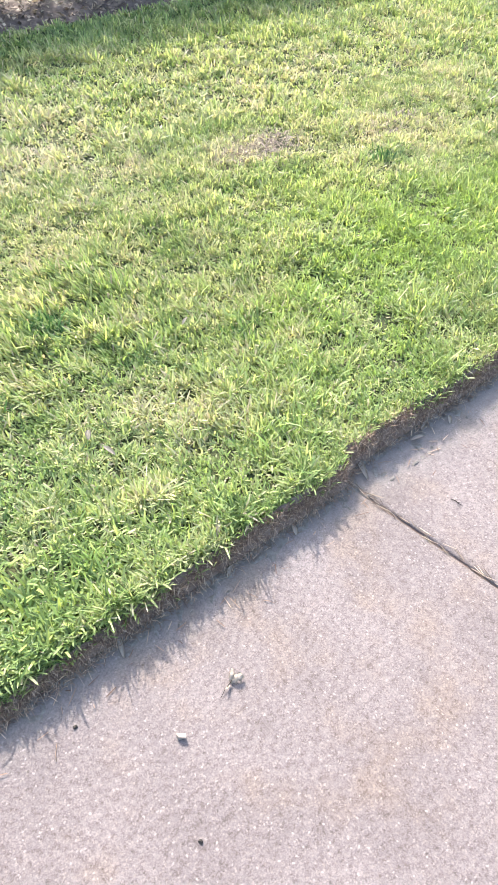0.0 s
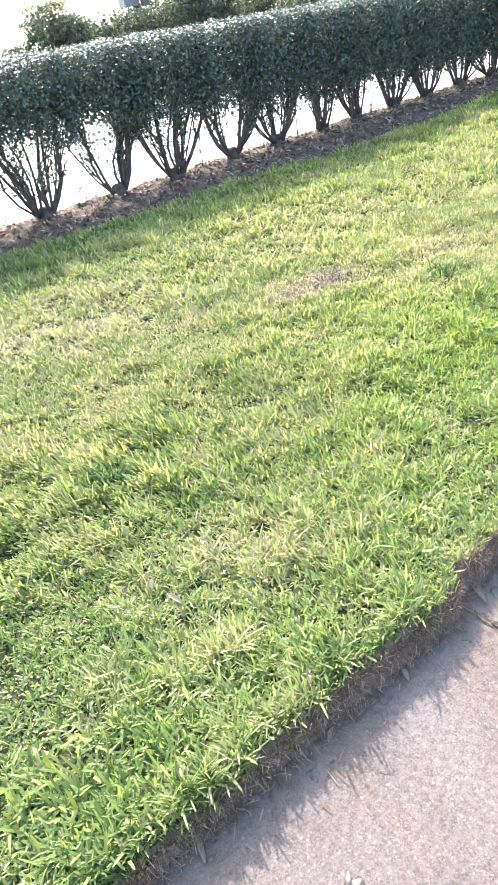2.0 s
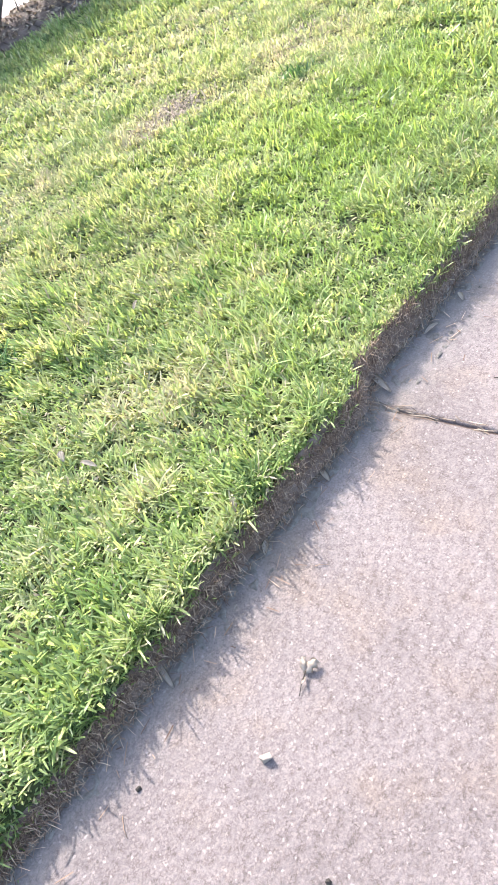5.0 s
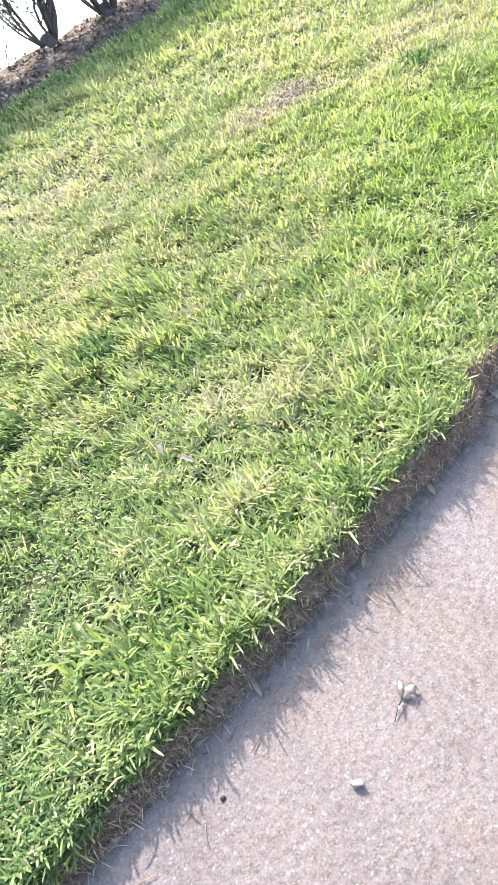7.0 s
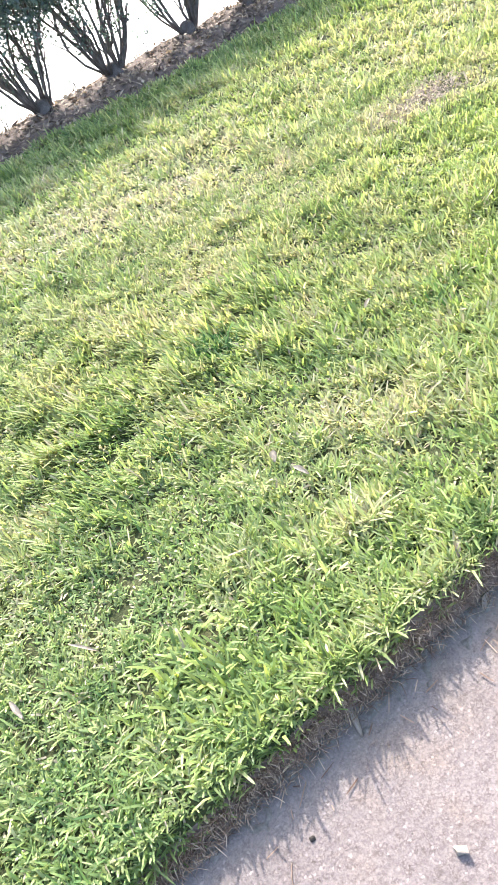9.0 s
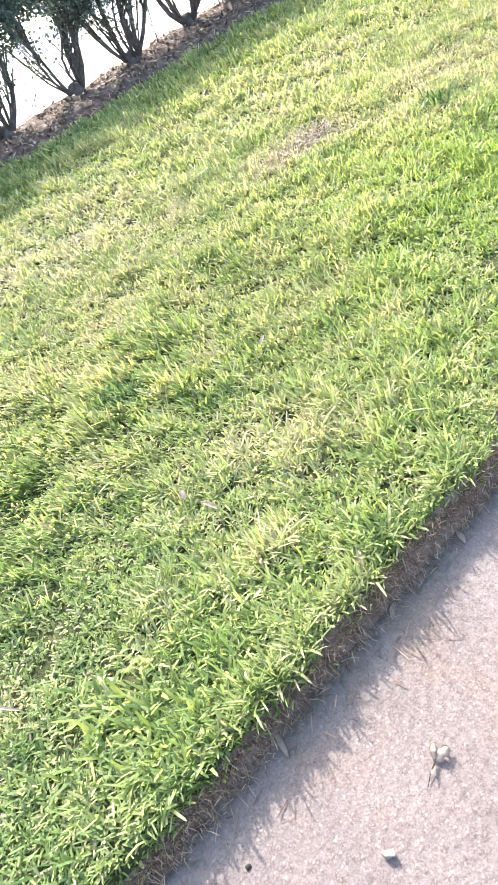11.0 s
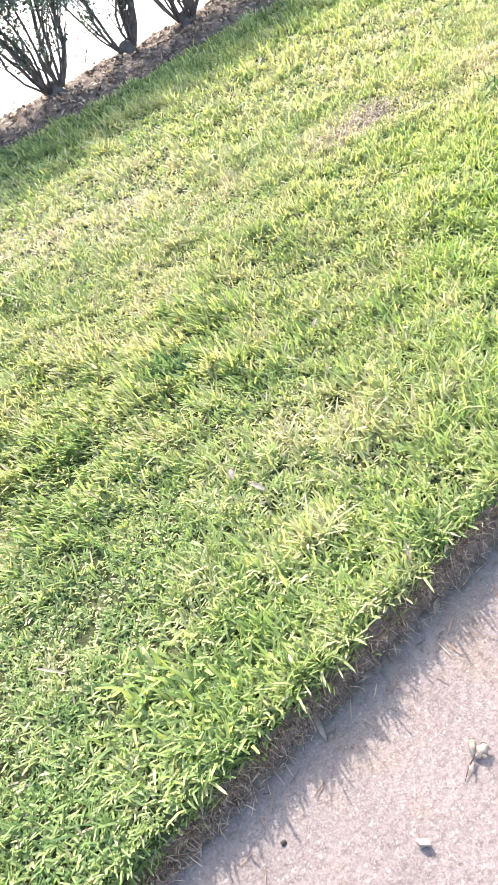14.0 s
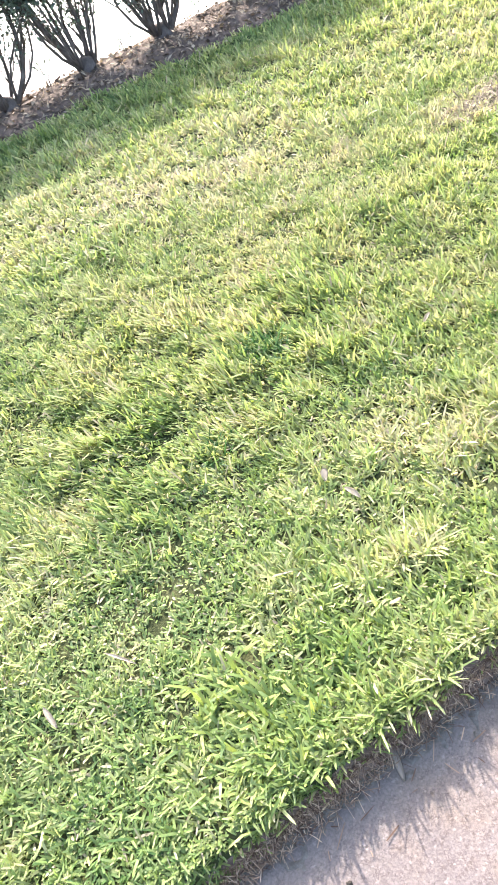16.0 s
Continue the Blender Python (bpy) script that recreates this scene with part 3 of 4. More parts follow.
v, f = blades(rs, x, y, soil_height(x, y) + rs.rand(750) * 0.02, rs.uniform(0.02, 0.07, 750), rs.uniform(0.003, 0.006, 750), rs.uniform(0, 6.28, 750), rs.uniform(1.2, 1.6, 750), rs.uniform(-0.3, 0.4, 750))
tagged(mesh_ob("straw_litter", v, f, M_STRAW), "dry straw lying in a bare lawn patch", "straw", kind="stuff")

# ---- mulch chips and dry leaves on the bed ----
rs = np.random.RandomState(61)
n = 10500
x = rs.uniform(-2, 9.5, n)
y = grass_end(x) - 0.06 + (4.78 - grass_end(x)) * rs.rand(n)
c = np.stack([x, y, np.maximum(mulch_height(x, y), soil_height(x, y)) + rs.rand(n) * 0.012], 1)
nrm = rs.normal(0, 0.5, (n, 3)) + [0, 0, 1]
v, f = leaves(rs, c, nrm, rs.uniform(0.02, 0.07, n), rs.uniform(0.008, 0.03, n), 0.15)
tagged(mesh_ob("mulch_chips", v, f, M_STRAW), "brown bark chips and fallen dry leaves", "mulch", kind="stuff")


# ---- hedge: clipped shrubs on many bare stems ----
def hedge_top(x):
    return 1.115 - 0.022 * (x - 1.7)


def hedge_under(x):
    return max(0.35, 0.60 - 0.065 * max(0.0, x - 2.3))


def shrub(x, y, seed):
    rs = np.random.RandomState(seed)
    z0 = float(mulch_height(np.array(x), np.array(y)))
    ob = empty("hedge_shrub", x, y, z0, "clipped evergreen hedge shrub with dark leaves and bare stems", "shrub", "shrubs of the hedge")
    top, under = hedge_top(x) - z0, hedge_under(x) - z0
    # stump
    bm = bmesh.new()
    tube(bm, [(0, 0, -0.06), (0, 0, -0.01), (0.004, 0, 0.02), (0.0, 0.008, 0.045), (0, 0.004, 0.065), (0, 0, 0.08)], [0.09, 0.072, 0.056, 0.044, 0.03, 0.012], 14)
    for v in bm.verts:
        v.co.x = v.co.x * 1.15 + 0.03 * noise.noise(v.co * 22)
        v.co.y += 0.03 * noise.noise(v.co * 22 + Vector((5, 1, 2)))
        v.co.z += 0.014 * noise.noise(v.co * 40 + Vector((x, 3, 1)))
    part("trunk", bm, M_BARK, ob)
    ends = []
    for k in range(rs.randint(14, 19)):
        bm = bmesh.new()
        a = 2 * math.pi * (k + rs.rand()) / 12
        tx, ty = rs.uniform(-0.42, 0.42), rs.uniform(-0.24, 0.24)
        a = math.atan2(ty, tx)
        h = top * rs.uniform(0.7, 0.92)
        pts, rad = [], []
        r0 = rs.uniform(0.015, 0.02) if k < 3 else rs.uniform(0.005, 0.011)
        kx, ky = rs.normal(0, 0.018 if k < 3 else 0.036, 2)
        rough = rs.rand()
        for s in np.linspace(0, 1, 8):
            w = s ** (0.62 + 0.5 * rough)
            pts.append((0.06 * math.cos(a) + tx * w + kx * math.sin(s * 6), 0.04 * math.sin(a) + ty * w + ky * math.sin(s * 5), 0.02 + h * s))
            rad.append(r0 * (1 - 0.7 * s) + 0.002)
        tube(bm, pts, rad, 6)
        for b in range(rs.randint(5, 9)):
            i = rs.randint(1, 6)
            p = Vector(pts[i])
            a2 = a + rs.uniform(-1.6, 1.6)
            ln = rs.uniform(0.12, 0.3)
            q = [p, p + Vector((math.cos(a2) * 0.4, math.sin(a2) * 0.4, 0.6)) * ln * 0.5 + Vector(rs.normal(0, 0.012, 3)), p + Vector((math.cos(a2) * 0.55, math.sin(a2) * 0.55, 1.0)) * ln]
            tube(bm, q, [rad[i] * 0.55, rad[i] * 0.42, 0.0015], 5)
            ends += [q[2], (q[1] + q[2]) * 0.5]
        part("stem", bm, M_BARK, ob)
    # foliage: dense clipped block with a ragged underside
    n = 6300
    half = 0.36
    px = rs.uniform(-half, half, n)
    u = rs.rand(n)
    sag = 0.16 * (Field(seed, 0.13)(px + 3, px * 0) - 0.6)
    pz = under + sag + (top - under - sag) * u
    py = -0.30 + 0.80 * rs.beta(0.65, 0.9, n)
    # shoulder: the top is a little rounded at its rims
    shoulder = np.clip((pz - (top - 0.14)) / 0.14, 0, 1)
    py = np.where(py < 0, py + 0.07 * shoulder ** 2, py - 0.05 * shoulder ** 2)
    belly = np.clip((under + 0.12 - pz) / 0.12, 0, 1)
    py = py * (1 - 0.25 * belly)
    pz = pz + 0.02 * rs.normal(size=n) * (1 - shoulder)
    nrm = rs.normal(0, 0.7, (n, 3)) + np.stack([0 * px, np.sign(py) * 0.5, 0.5 + 0.4 * shoulder], 1)
    # close inner sprays that let little light through
    k = 1500
    kx, ky = rs.uniform(-half, half, k), rs.uniform(-0.22, 0.38, k)
    kz = under + 0.10 + (top - under - 0.17) * rs.rand(k)
    # a skin of leaves on the clipped top
    m = 1900
    cx, cy = rs.uniform(-half, half, m), rs.uniform(-0.25, 0.46, m)
    cz = top + rs.normal(0, 0.014, m) - 0.05 * np.clip((-0.14 - cy) / 0.11, 0, 1) ** 2
    nt = rs.normal(0, 0.45, (m, 3)) + [0, -0.1, 1]
    # stray leaves lower on the stems
    w = 1100
    twig = np.array([e for e in ends if 0.15 < e.z < under + 0.12] or [ends[0]])
    low = twig[rs.randint(0, len(twig), w)] + rs.normal(0, 0.030, (w, 3))
    ux, uy, uz = low[:, 0], low[:, 1], low[:, 2]
    c = np.concatenate([np.stack([px, py, pz], 1), np.stack([cx, cy, cz], 1), np.stack([ux, uy, uz], 1), np.stack([kx, ky, kz], 1)])
    nn = np.concatenate([nrm, nt, rs.normal(0, 1, (w, 3)) + [0, 0, 0.6], rs.normal(0, 1, (k, 3)) + [0, -0.5, 0.3]])
    ln = rs.uniform(0.021, 0.038, len(c))
    ln[-k:] *= 2.0
    v, f = leaves(rs, c, nn, ln, ln * rs.uniform(0.45, 0.62, len(c)))
    mesh_ob("foliage", v, f, M_LEAF_BROWN if x > 6.8 else M_LEAF, ob)
    if x > 6.8:
        tagged(ob, "clipped hedge shrub with browning leaves and bare stems")
    return ob


for i, x in enumerate([-0.65, -0.05, 0.55, 1.13, 1.706, 2.35, 2.898, 3.504, 4.005, 4.549, 5.003, 5.52, 6.02, 6.55, 7.08, 7.6]):
    shrub(x, 4.55, 100 + i)


# ---- beyond: trees, utility pole, house ----
def tree(x, y, top, clumps, seed, count, leaf, label, name="tree", category="tree"):
    """clumps: (x, z, radius across, radius up) of the crown in metres from the trunk's foot and in world height."""
    rs = np.random.RandomState(seed)
    z0 = float(ground_height(0, y))
    ob = empty(name, x, y, z0, label, category, "trees beyond the paving")
    bm = bmesh.new()
    fork = (top - z0) * 0.4
    tube(bm, [(0, 0, -0.1), (0.03, 0, fork * 0.4), (0.0, 0.03, fork), (0.05, 0, fork * 1.5)], [0.20, 0.15, 0.12, 0.07], 9)
    for cx, cz, rx, rz in clumps:
        tube(bm, [(0, 0, fork * 0.7), (cx * 0.5, 0.1, (fork + cz - z0) * 0.5), (cx, 0, cz - z0)], [0.09, 0.06, 0.02], 6)
    part("trunk", bm, M_BARK, ob)
    share = np.array([c[2] * c[3] for c in clumps])
    share = (share / share.sum() * count).astype(int)
    cs, ns = [], []
    for (cx, cz, rx, rz), k in zip(clumps, share):
        d = rs.normal(size=(k, 3))
        d /= np.linalg.norm(d, axis=1, keepdims=True)
        lump = 1 + 0.16 * np.sin(d[:, 0] * 7 + seed) + 0.14 * np.sin(d[:, 2] * 9 + cx * 3) + 0.1 * np.sin(d[:, 1] * 8)
        rad = lump * rs.beta(3.5, 1.0, k)
        cs.append(np.stack([cx + d[:, 0] * rad * rx, d[:, 1] * rad * rx, cz - z0 + d[:, 2] * rad * rz], 1))
        ns.append(d + rs.normal(0, 0.7, (k, 3)) + [0, 0, 0.4])
    c, nn = np.concatenate(cs), np.concatenate(ns)
    ln = leaf * rs.uniform(0.6, 1.3, len(c))
    # larger sprays fill the inside of the crown
    pick = rs.randint(0, len(c), len(c) // 3)
    inner, big = c[pick] * [0.9, 0.9, 1.0] - [0, 0, 0.05], rs.uniform(0.12, 0.18, len(c) // 3)
    v, f = leaves(rs, np.concatenate([c, inner]), np.concatenate([nn, nn[pick]]), np.concatenate([ln, big]), np.concatenate([ln * 0.6, big * 0.7]))
    mesh_ob("crown", v, f, M_TREE, ob)
    return ob


tree(8.75, 20.0, 1.5, [(0.2, 0.95, 0.85, 0.55), (-0.95, 0.42, 0.45, 0.24), (0.4, 0.2, 1.0, 0.6), (-0.1, -0.5, 1.0, 0.6), (0.9, 0.7, 0.55, 0.4)], 201, 8832, 0.085, "rounded broadleaf tree with open clumps, in haze")
tree(11.1, 21.0, 1.0, [(0, 0.25, 1.4, 0.7), (0.9, 0.45, 1.0, 0.6), (-0.7, 0.2, 0.9, 0.7), (0.2, -0.6, 1.7, 0.9)], 202, 9936, 0.085, "low dense broadleaf tree, in haze")
tree(14.1, 20.5, 1.7, [(0.1, 0.7, 1.2, 0.9), (-0.4, 1.3, 0.6, 0.5), (1.0, 0.7, 1.0, 0.8), (0.6, 1.35, 0.5, 0.45), (-1.2, 0.35, 1.0, 0.75), (0, -0.5, 2.0, 0.9)], 203, 12143, 0.085, "spreading broadleaf tree with a ragged crown")
tree(17.6, 18.5, 3.0, [(0.3, 1.0, 1.8, 1.1), (-1.0, 1.2, 1.1, 0.8), (1.6, 1.2, 1.3, 1.2), (0.6, 2.2, 1.6, 1.1), (0, -0.3, 2.5, 1.0)], 204, 18768, 0.085, "large shady broadleaf tree")
tree(21.0, 18.0, 3.2, [(0, 0.6, 1.9, 1.2), (-1.0, 1.5, 1.3, 1.0), (1.2, 1.0, 1.4, 1.1), (0.2, 2.2, 1.6, 1.0), (0, -0.6, 2.6, 1.0)], 205, 18768, 0.085, "large shady broadleaf tree beside the house")
tree(14.4, 23.5, 1.2, [(0, 0.4, 1.3, 0.8), (-0.9, 0.2, 1.0, 0.7), (0.9, 0.5, 0.9, 0.7), (0, -0.6, 1.9, 0.9)], 207, 9936, 0.085, "low dense broadleaf tree behind the pole")
tree(18.2, 22.5, 1.4, [(0, 0.4, 1.4, 0.9), (0.8, 0.8, 0.9, 0.6), (-0.9, 0.3, 1.0, 0.8), (0, -0.6, 2.0, 0.9)], 208, 11040, 0.085, "middling broadleaf tree in haze")
tree(6.6, 23.0, 0.2, [(0, -0.3, 0.9, 0.4), (0.9, -0.4, 0.9, 0.4)], 206, 3311, 0.085, "low clipped bush on the far side", "bush", "bush")


def utility_pole(x, y):
    z0 = float(ground_height(0, y))
    ob = empty("utility_pole", x, y, z0, "weathered utility pole carrying grey transformer cans", "utility pole")
    bm = bmesh.new()
    tube(bm, [(0.06, 0, -0.2), (0.04, 0, 1.5), (0.0, 0, 2.75), (-0.06, 0, 3.4), (-0.12, 0, 4.6), (-0.2, 0, 7.5)], [0.14, 0.135, 0.125, 0.075, 0.07, 0.06], 10)
    part("pole", bm, M_POLE, ob)
    bm = bmesh.new()
    box(bm, -0.52, -0.2, 2.72, -0.02, 0.2, 3.3, 0.03)
    cab = part("transformer", bm, M_STEEL, ob, "grey steel transformer box")
    bm = bmesh.new()
    tube(bm, [(-0.3, 0, 3.3), (-0.3, 0, 3.45)], [0.035, 0.03], 8)
    part("bushing", bm, M_STEEL, cab)
    bm = bmesh.new()
    tube(bm, [(0.32, 0, 2.68), (0.32, 0, 2.72), (0.32, 0, 3.34), (0.32, 0, 3.38)], [0.12, 0.15, 0.15, 0.12], 14)
    part("transformer", bm, M_STEEL, ob, "pale cylindrical transformer can")
    bm = bmesh.new()
    box(bm, 0.0, -0.03, 3.1, 0.3, 0.03, 3.16, 0.008)
    part("bracket", bm, M_STEEL, ob)
    return ob


utility_pole(12.85, 22.0)


def house(x, y):
    z0 = float(ground_height(0, y))
    ob = empty("house", x, y, z0, "house with pale lapped siding and a grey shingled roof", "house")
    bm = bmesh.new()
    box(bm, 0, 0, -0.2, 9, 6, 3.0)
    wall = part("wall", bm, M_SIDING, ob)
    for k in range(15):
        bm = bmesh.new()
        z = 0.1 + k * 0.19
        box(bm, -0.03, -0.03, z, 9.03, -0.004, z + 0.175, 0.006)
        for v in bm.verts:
            if v.co.y < -0.02 and v.co.z > z + 0.1:
                v.co.y += 0.018
        part("siding_board", bm, M_SIDING, wall)
    bm = bmesh.new()
    a = [bm.verts.new(p) for p in ((-0.5, -0.6, 2.95), (9.5, -0.6, 2.95), (9.5, 6.6, 2.95), (-0.5, 6.6, 2.95), (-0.5, 3, 4.6), (9.5, 3, 4.6))]
    for i in ((0, 1, 5, 4), (2, 3, 4, 5), (1, 2, 5), (3, 0, 4), (3, 2, 1, 0)):
        bm.faces.new([a[j] for j in i])
    part("roof", bm, M_ROOF, ob)
    return ob


house(27.4, 20.0)


# ---- small things on the pavement and in the grass ----
def curled_leaf(name, x, y, z, length, width, turn, curl, tip, material, label, group=""):
    """A thin leaf with a raised, curled blade and a midrib fold."""
    bm = bmesh.new()
    rows = []
    for i in range(9):
        s = i / 8
        w = width * 0.5 * math.sin(math.pi * min(1, s * 0.92 + 0.06)) ** 0.8
        zc = curl * math.sin(s * 2.6) + tip * s * s
        row = []
        for j in range(-2, 3):
            q = j / 2
            row.append(bm.verts.new((length * (s - 0.5), w * q, zc + abs(q) ** 1.5 * w * 0.7)))
        rows.append(row)
    for a, b in zip(rows, rows[1:]):
        for j in range(4):
            f = bm.faces.new((a[j], b[j], b[j + 1], a[j + 1]))
            f.smooth = True
    low = min(v.co.z for v in bm.verts)
    for v in bm.verts:
        v.co.z -= low
    bmesh.ops.solidify(bm, geom=bm.faces[:], thickness=0.0006)
    ob = part(name, bm, material, None)
    ob.matrix_world = pose(x, y, z, 0, 0, turn)
    return tagged(ob, label, "leaf", group)


def crumb(name, x, y, size, seed, material, label, category, flat=0.7):
    bm = bmesh.new()
    bmesh.ops.create_icosphere(bm, subdivisions=1, radius=size)
    for v in bm.verts:
        v.co *= 0.85 + 0.7 * noise.noise(v.co / size * 1.1 + Vector((seed, seed * 2, 0)))
        v.co.x *= 1.2
        v.co.z = max(v.co.z * flat, -size * 0.35)
    low = min(v.co.z for v in bm.verts)
    for v in bm.verts:
        v.co.z -= low
    ob = part(name, bm, material, None)
    ob.matrix_world = pose(x, y, 0.001, 0, 0, seed * 40)
    return tagged(ob, label, category)


def crumpled_leaf(x, y, turn):
    """A dry leaf folded up along its midrib, with a ragged rim and a stalk."""
    ob = empty("fallen_leaf", x, y, 0.001, "pale crumpled dry leaf standing up on the concrete", "leaf", "leaves on the pavement")
    ob.rotation_euler = (0, 0, radians(turn))
    for name, fan, ln, wide, rise in (("leaf_half", -0.22, 0.034, 0.019, 0.003), ("leaf_half", 0.72, 0.030, 0.012, 0.005)):
        bm = bmesh.new()
        g = {}
        for i in range(10):
            for j in range(7):
                u, v = i / 9, j / 3 - 1
                w = wide * 0.5 * (math.sin(math.pi * (0.12 + 0.7 * u)) ** 0.55) * (1 + 0.35 * math.sin(u * 17 + fan * 9 + 2 * v) * abs(v))
                px, py = ln * u, w * v
                z = 0.004 + 0.012 * min(1.0, u * 2.5) + rise * u - 0.006 * u ** 3 - 0.5 * w * v * v + 0.006 * noise.noise((u * 5, v * 2, fan * 7))
                g[i, j] = bm.verts.new((px * math.cos(fan) - py * math.sin(fan), px * math.sin(fan) + py * math.cos(fan), max(z, 0.0008)))
        for i in range(9):
            for j in range(6):
                f = bm.faces.new((g[i, j], g[i + 1, j], g[i + 1, j + 1], g[i, j + 1]))
                f.smooth = True
        bmesh.ops.solidify(bm, geom=bm.faces[:], thickness=0.0007)
        part(name, bm, M_DRYLEAF, ob)
    bm = bmesh.new()
    tube(bm, [(0.004, 0, 0.008), (-0.008, -0.004, 0.009), (-0.02, -0.006, 0.006), (-0.042, -0.016, 0.0012)], [0.0016, 0.0013, 0.001, 0.0006], 6)
    part("stalk", bm, M_DARK, ob, "dark withered stalk")


crumpled_leaf(0.158, -0.245, 0)
curled_leaf("fallen_leaf", 0.144, -0.252, 0.002, 0.02, 0.007, 200, 0.004, 0.012, M_DRYLEAF, "narrow twisted dry leaf scrap on concrete", "leaves on the pavement")
# broken stone chip
bm = bmesh.new()
box(bm, -0.0105, -0.007, 0.0, 0.0105, 0.007, 0.0125, 0.002)
for v in bm.verts:
    if v.co.z < 0.006:
        v.co.x, v.co.y = v.co.x * 0.6, v.co.y * 0.5
    v.co += Vector((0.006, 0.005, 0.003)) * noise.noise(v.co * 90) + Vector((0.0, 0.15 * v.co.z, 0.12 * v.co.x if v.co.z > 0.005 else 0.0))
chip = part("stone_chip", bm, M_CHIP, None)
chip.matrix_world = pose(-0.01, -0.278, 0.0008, 0, 0, -40)
tagged(chip, "pale broken stone chip lying on the concrete", "stone")
crumb("dark_crumb", -0.189, -0.107, 0.006, 5, M_DARK, "small dark crumb of soil on concrete", "debris")
crumb("dark_crumb", -0.103, -0.476, 0.0055, 7, M_DARK, "small dark crumb of soil on concrete", "debris")
curled_leaf("fallen_leaf", 0.0, 0.0, 0.002, 0.07, 0.013, 73, 0.004, 0.008, M_DRYLEAF, "narrow bleached grass leaf on the pavement edge", "leaves on the pavement")
curled_leaf("fallen_leaf", 0.905, 0.053, 0.006, 0.12, 0.020, 70, 0.004, 0.010, M_DRYLEAF, "long bleached blade lying across the pavement edge", "leaves on the pavement")
for i, (x, y, ln, turn) in enumerate([(1.20, 0.045, 0.04, 20), (1.29, 0.012, 0.032, 50), (1.14, 0.02, 0.05, -20), (1.30, 0.05, 0.045, 10), (0.35, 0.0, 0.04, 30), (0.58, -0.005, 0.035, 70)]):
    curled_leaf("fallen_leaf", x, y, 0.003, ln, 0.014, turn, 0.006, 0.004, M_DRYLEAF, "dry curled leaf scrap at the lawn edge", "leaves on the pavement")
for x, y, z, ln, wide, turn in [(0.26, 0.57, 0.115, 0.032, 0.019, 60), (0.28, 0.49, 0.105, 0.045, 0.015, 110), (-0.35, 0.47, 0.10, 0.08, 0.007, 128), (-0.523, 0.44, 0.105, 0.055, 0.013, 100), (0.47, 1.07, 0.085, 0.05, 0.015, 100), (0.37, 0.08, 0.09, 0.04, 0.012, 45), (0.815, 0.857, 0.10, 0.035, 0.012, 20)]:
    curled_leaf("fallen_leaf", x, y, z, ln, wide, turn, 0.006, 0.008, M_DRYLEAF, "pale dry leaf caught in the grass", "leaves in the grass")

# twig on the concrete
bm = bmesh.new()
tube(bm, [(-0.035, 0, 0.003), (-0.01, 0.004, 0.004), (0.012, -0.002, 0.005), (0.035, 0.003, 0.003)], [0.0015, 0.0018, 0.0015, 0.0008], 6)
tube(bm, [(0.005, 0, 0.004), (0.018, 0.014, 0.005)], [0.002, 0.001], 5)
for v in bm.verts:
    v.co.x, v.co.y = v.co.x * 0.55, v.co.y * 0.7
twig = part("twig", bm, M_DARK, None)
twig.matrix_world = pose(1.037, -0.228, 0, 0, 0, -80)
tagged(twig, "short dark twig lying on the concrete", "twig")


def dry_stem(x, y, length, turn):
    bm = bmesh.new()
    tube(bm, [(-length / 2, 0, 0.0025), (-length * 0.1, length * 0.05, 0.004), (length / 2, 0, 0.002)], [0.0008, 0.0009, 0.0005], 5)
    ob = part("dry_stem", bm, M_FRINGE, None)
    ob.matrix_world = pose(x, y, 0, 0, 0, turn)
    return tagged(ob, "thin dry grass stem lying on the concrete", "dry stem", "stems on the pavement")


for x, y, ln, turn in [(0.375, -0.135, 0.03, -52), (0.98, 0.015, 0.04, -25), (1.08, 0.05, 0.05, 5), (1.02, 0.06, 0.035, 70), (-0.25, -0.13, 0.04, 60)]:
    dry_stem(x, y, ln, turn)


# broad-leaved weed clumps in the lawn
def weed(x, y, count, length, width, seed, label, material):
    rs = np.random.RandomState(seed)
    ob = empty("weed_clump", x, y, float(soil_height(np.array(x), np.array(max(y, 0.0)))) - 0.003, label, "weed")
    to = rs.uniform(0, 6.28, count)
    v, f = blades(rs, rs.normal(0, 0.032, count), rs.normal(0, 0.032, count), np.zeros(count), length * rs.uniform(0.6, 1.2, count), width * rs.uniform(0.7, 1.2, count), to, rs.uniform(0.1, 1.0, count), rs.uniform(0.2, 2.0, count))
    tagged(mesh_ob("leaf_rosette", v, f, material, ob), kind="stuff")
    return ob


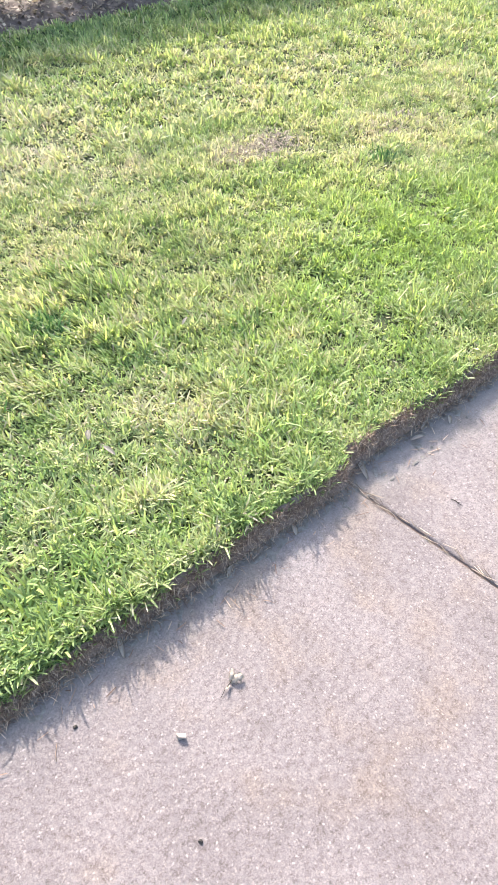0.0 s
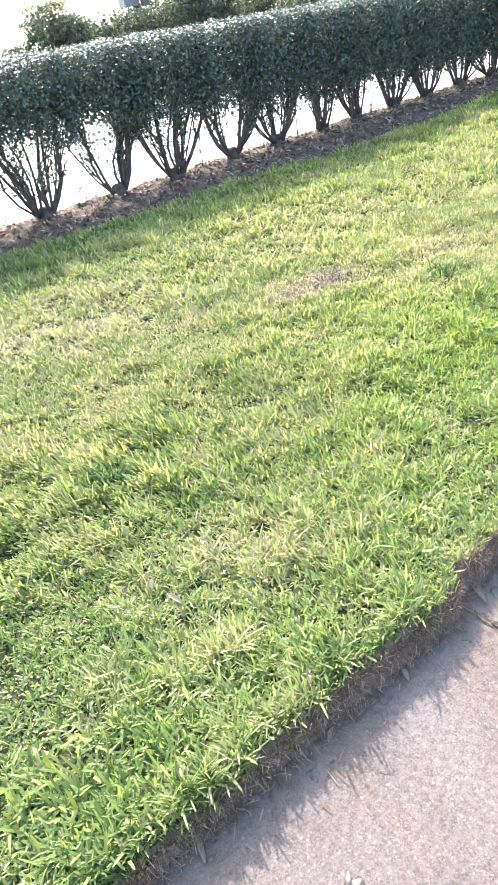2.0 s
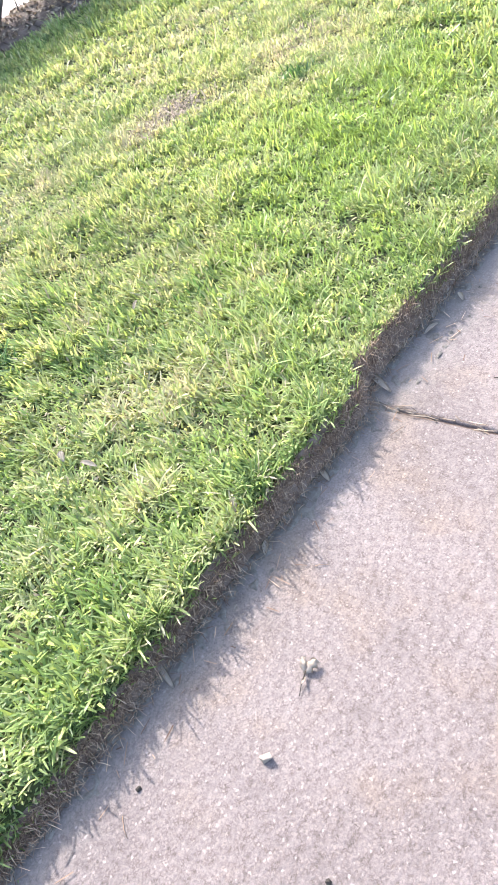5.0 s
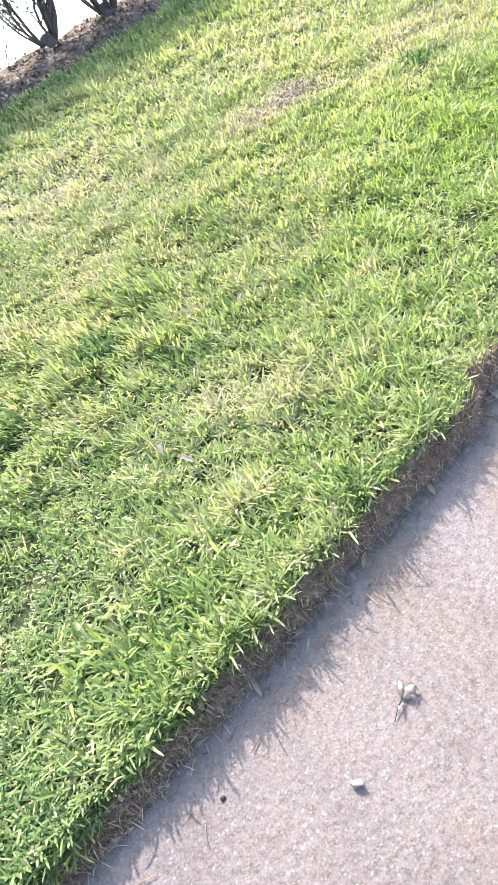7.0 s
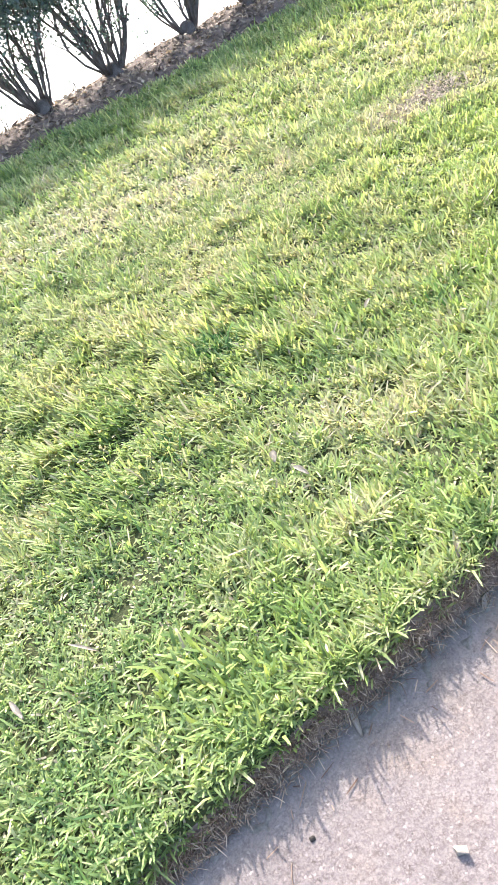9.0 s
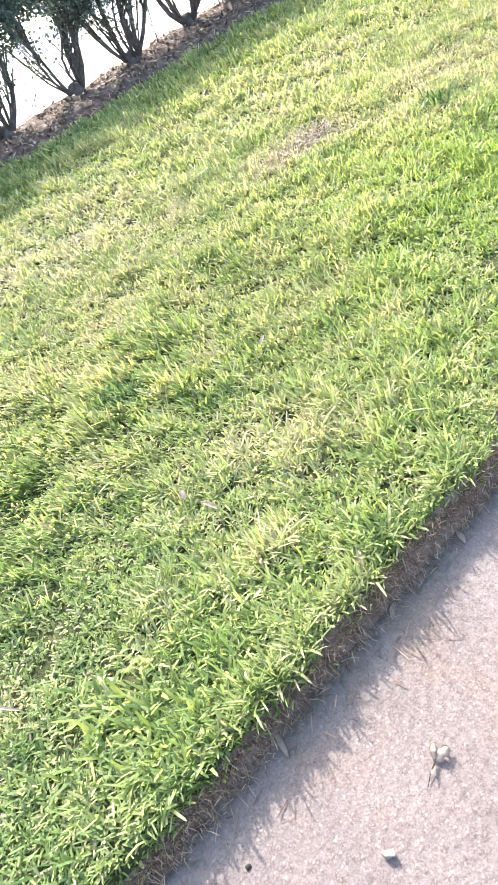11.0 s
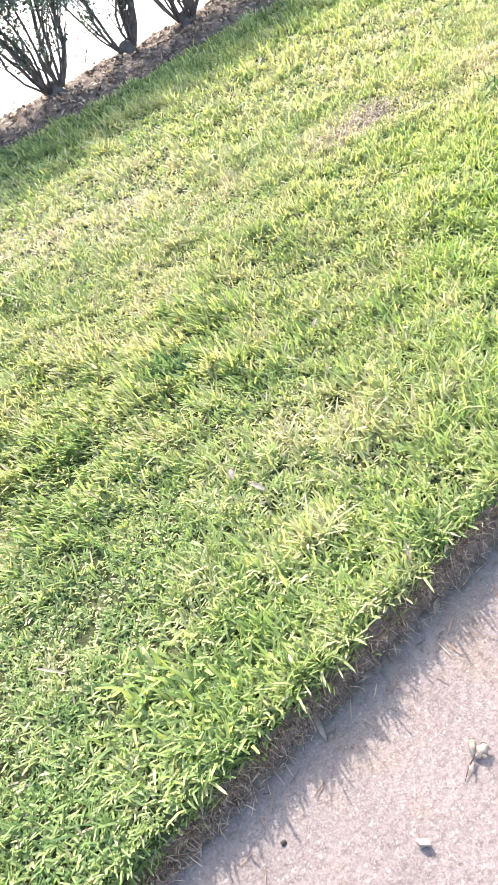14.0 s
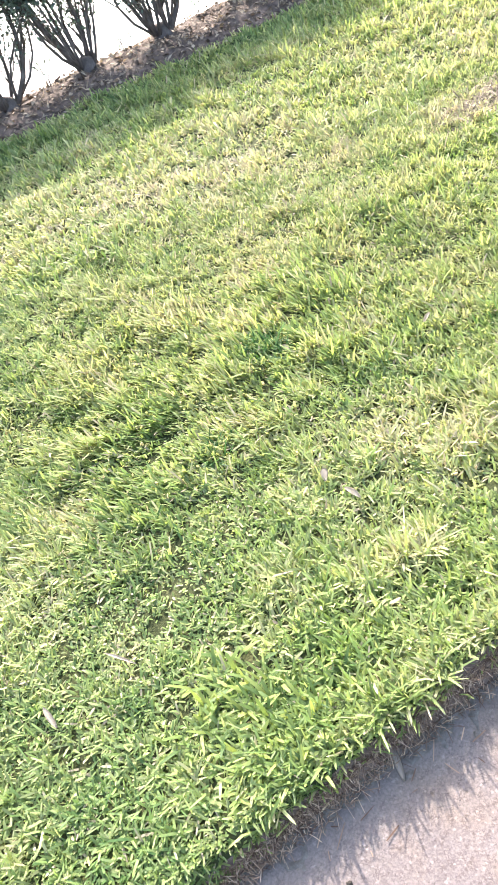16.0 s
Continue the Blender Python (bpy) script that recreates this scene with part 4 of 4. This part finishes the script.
for i, (x, y, c, ln, w) in enumerate([(-0.21, 0.30, 50, 0.066, 0.0085), (-0.27, 0.22, 56, 0.06, 0.007), (-0.16, 0.22, 70, 0.064, 0.0075), (-0.09, 0.13, 60, 0.056, 0.0075), (-0.20, 0.12, 70, 0.06, 0.0075), (-0.25, 0.10, 50, 0.048, 0.0065), (-0.13, 0.10, 50, 0.048, 0.0065), (-0.02, 0.12, 50, 0.05, 0.007), (1.45, 0.8, 50, 0.055, 0.007), (1.95, 0.85, 60, 0.06, 0.008), (2.2, 0.78, 60, 0.06, 0.008)]):
    weed(x, y, c, ln, w, 300 + i, "bright green coarse weed clump in the lawn", M_WEED)
for i, (x, y, c, ln, w) in enumerate([(0.40, 1.13, 150, 0.058, 0.0055), (0.45, 1.10, 90, 0.045, 0.005), (0.08, 0.86, 70, 0.05, 0.005), (2.36, 1.34, 90, 0.06, 0.007), (0.98, 0.74, 60, 0.042, 0.005)]):
    weed(x, y, c, ln, w, 330 + i, "dark green grass tuft standing above the lawn", M_TUFT)


# thin sprouts and weeds on the mulch
def sprout(x, y, seed, count, height):
    rs = np.random.RandomState(seed)
    ob = empty("sprout", x, y, float(mulch_height(np.array(x), np.array(y))) - 0.004, "thin leafy sprout growing out of the mulch", "sprout", "sprouts on the mulch bed")
    mids = []
    for k in range(count):
        bm = bmesh.new()
        a, lean = rs.uniform(0, 6.28), rs.uniform(0.02, 0.12)
        h = height * rs.uniform(0.6, 1.1)
        p = [(math.cos(a) * (0.01 + lean * t * t), math.sin(a) * (0.01 + lean * t * t), h * t) for t in (0, 0.35, 0.7, 1.0)]
        tube(bm, p, [0.0032, 0.0028, 0.002, 0.001], 5)
        part("stem", bm, M_BARK, ob)
        mids += [Vector(p[1]).lerp(Vector(p[3]), q) for q in rs.rand(7)]
    c = np.array(mids) + rs.normal(0, 0.008, (len(mids), 3))
    ln = rs.uniform(0.015, 0.03, len(c))
    v, f = leaves(rs, c, rs.normal(0, 1, (len(c), 3)) + [0, 0, 0.8], ln, ln * 0.5)
    tagged(mesh_ob("leaf_cluster", v, f, M_LEAF, ob), kind="stuff")


for i, (x, y, c, h) in enumerate([(1.42, 4.60, 4, 0.16), (3.18, 4.58, 5, 0.30), (3.28, 4.62, 3, 0.26), (2.02, 4.63, 4, 0.18), (4.28, 4.6, 4, 0.24), (5.25, 4.6, 4, 0.25), (0.85, 4.6, 5, 0.2)]):
    sprout(x, y, 400 + i, c, h)
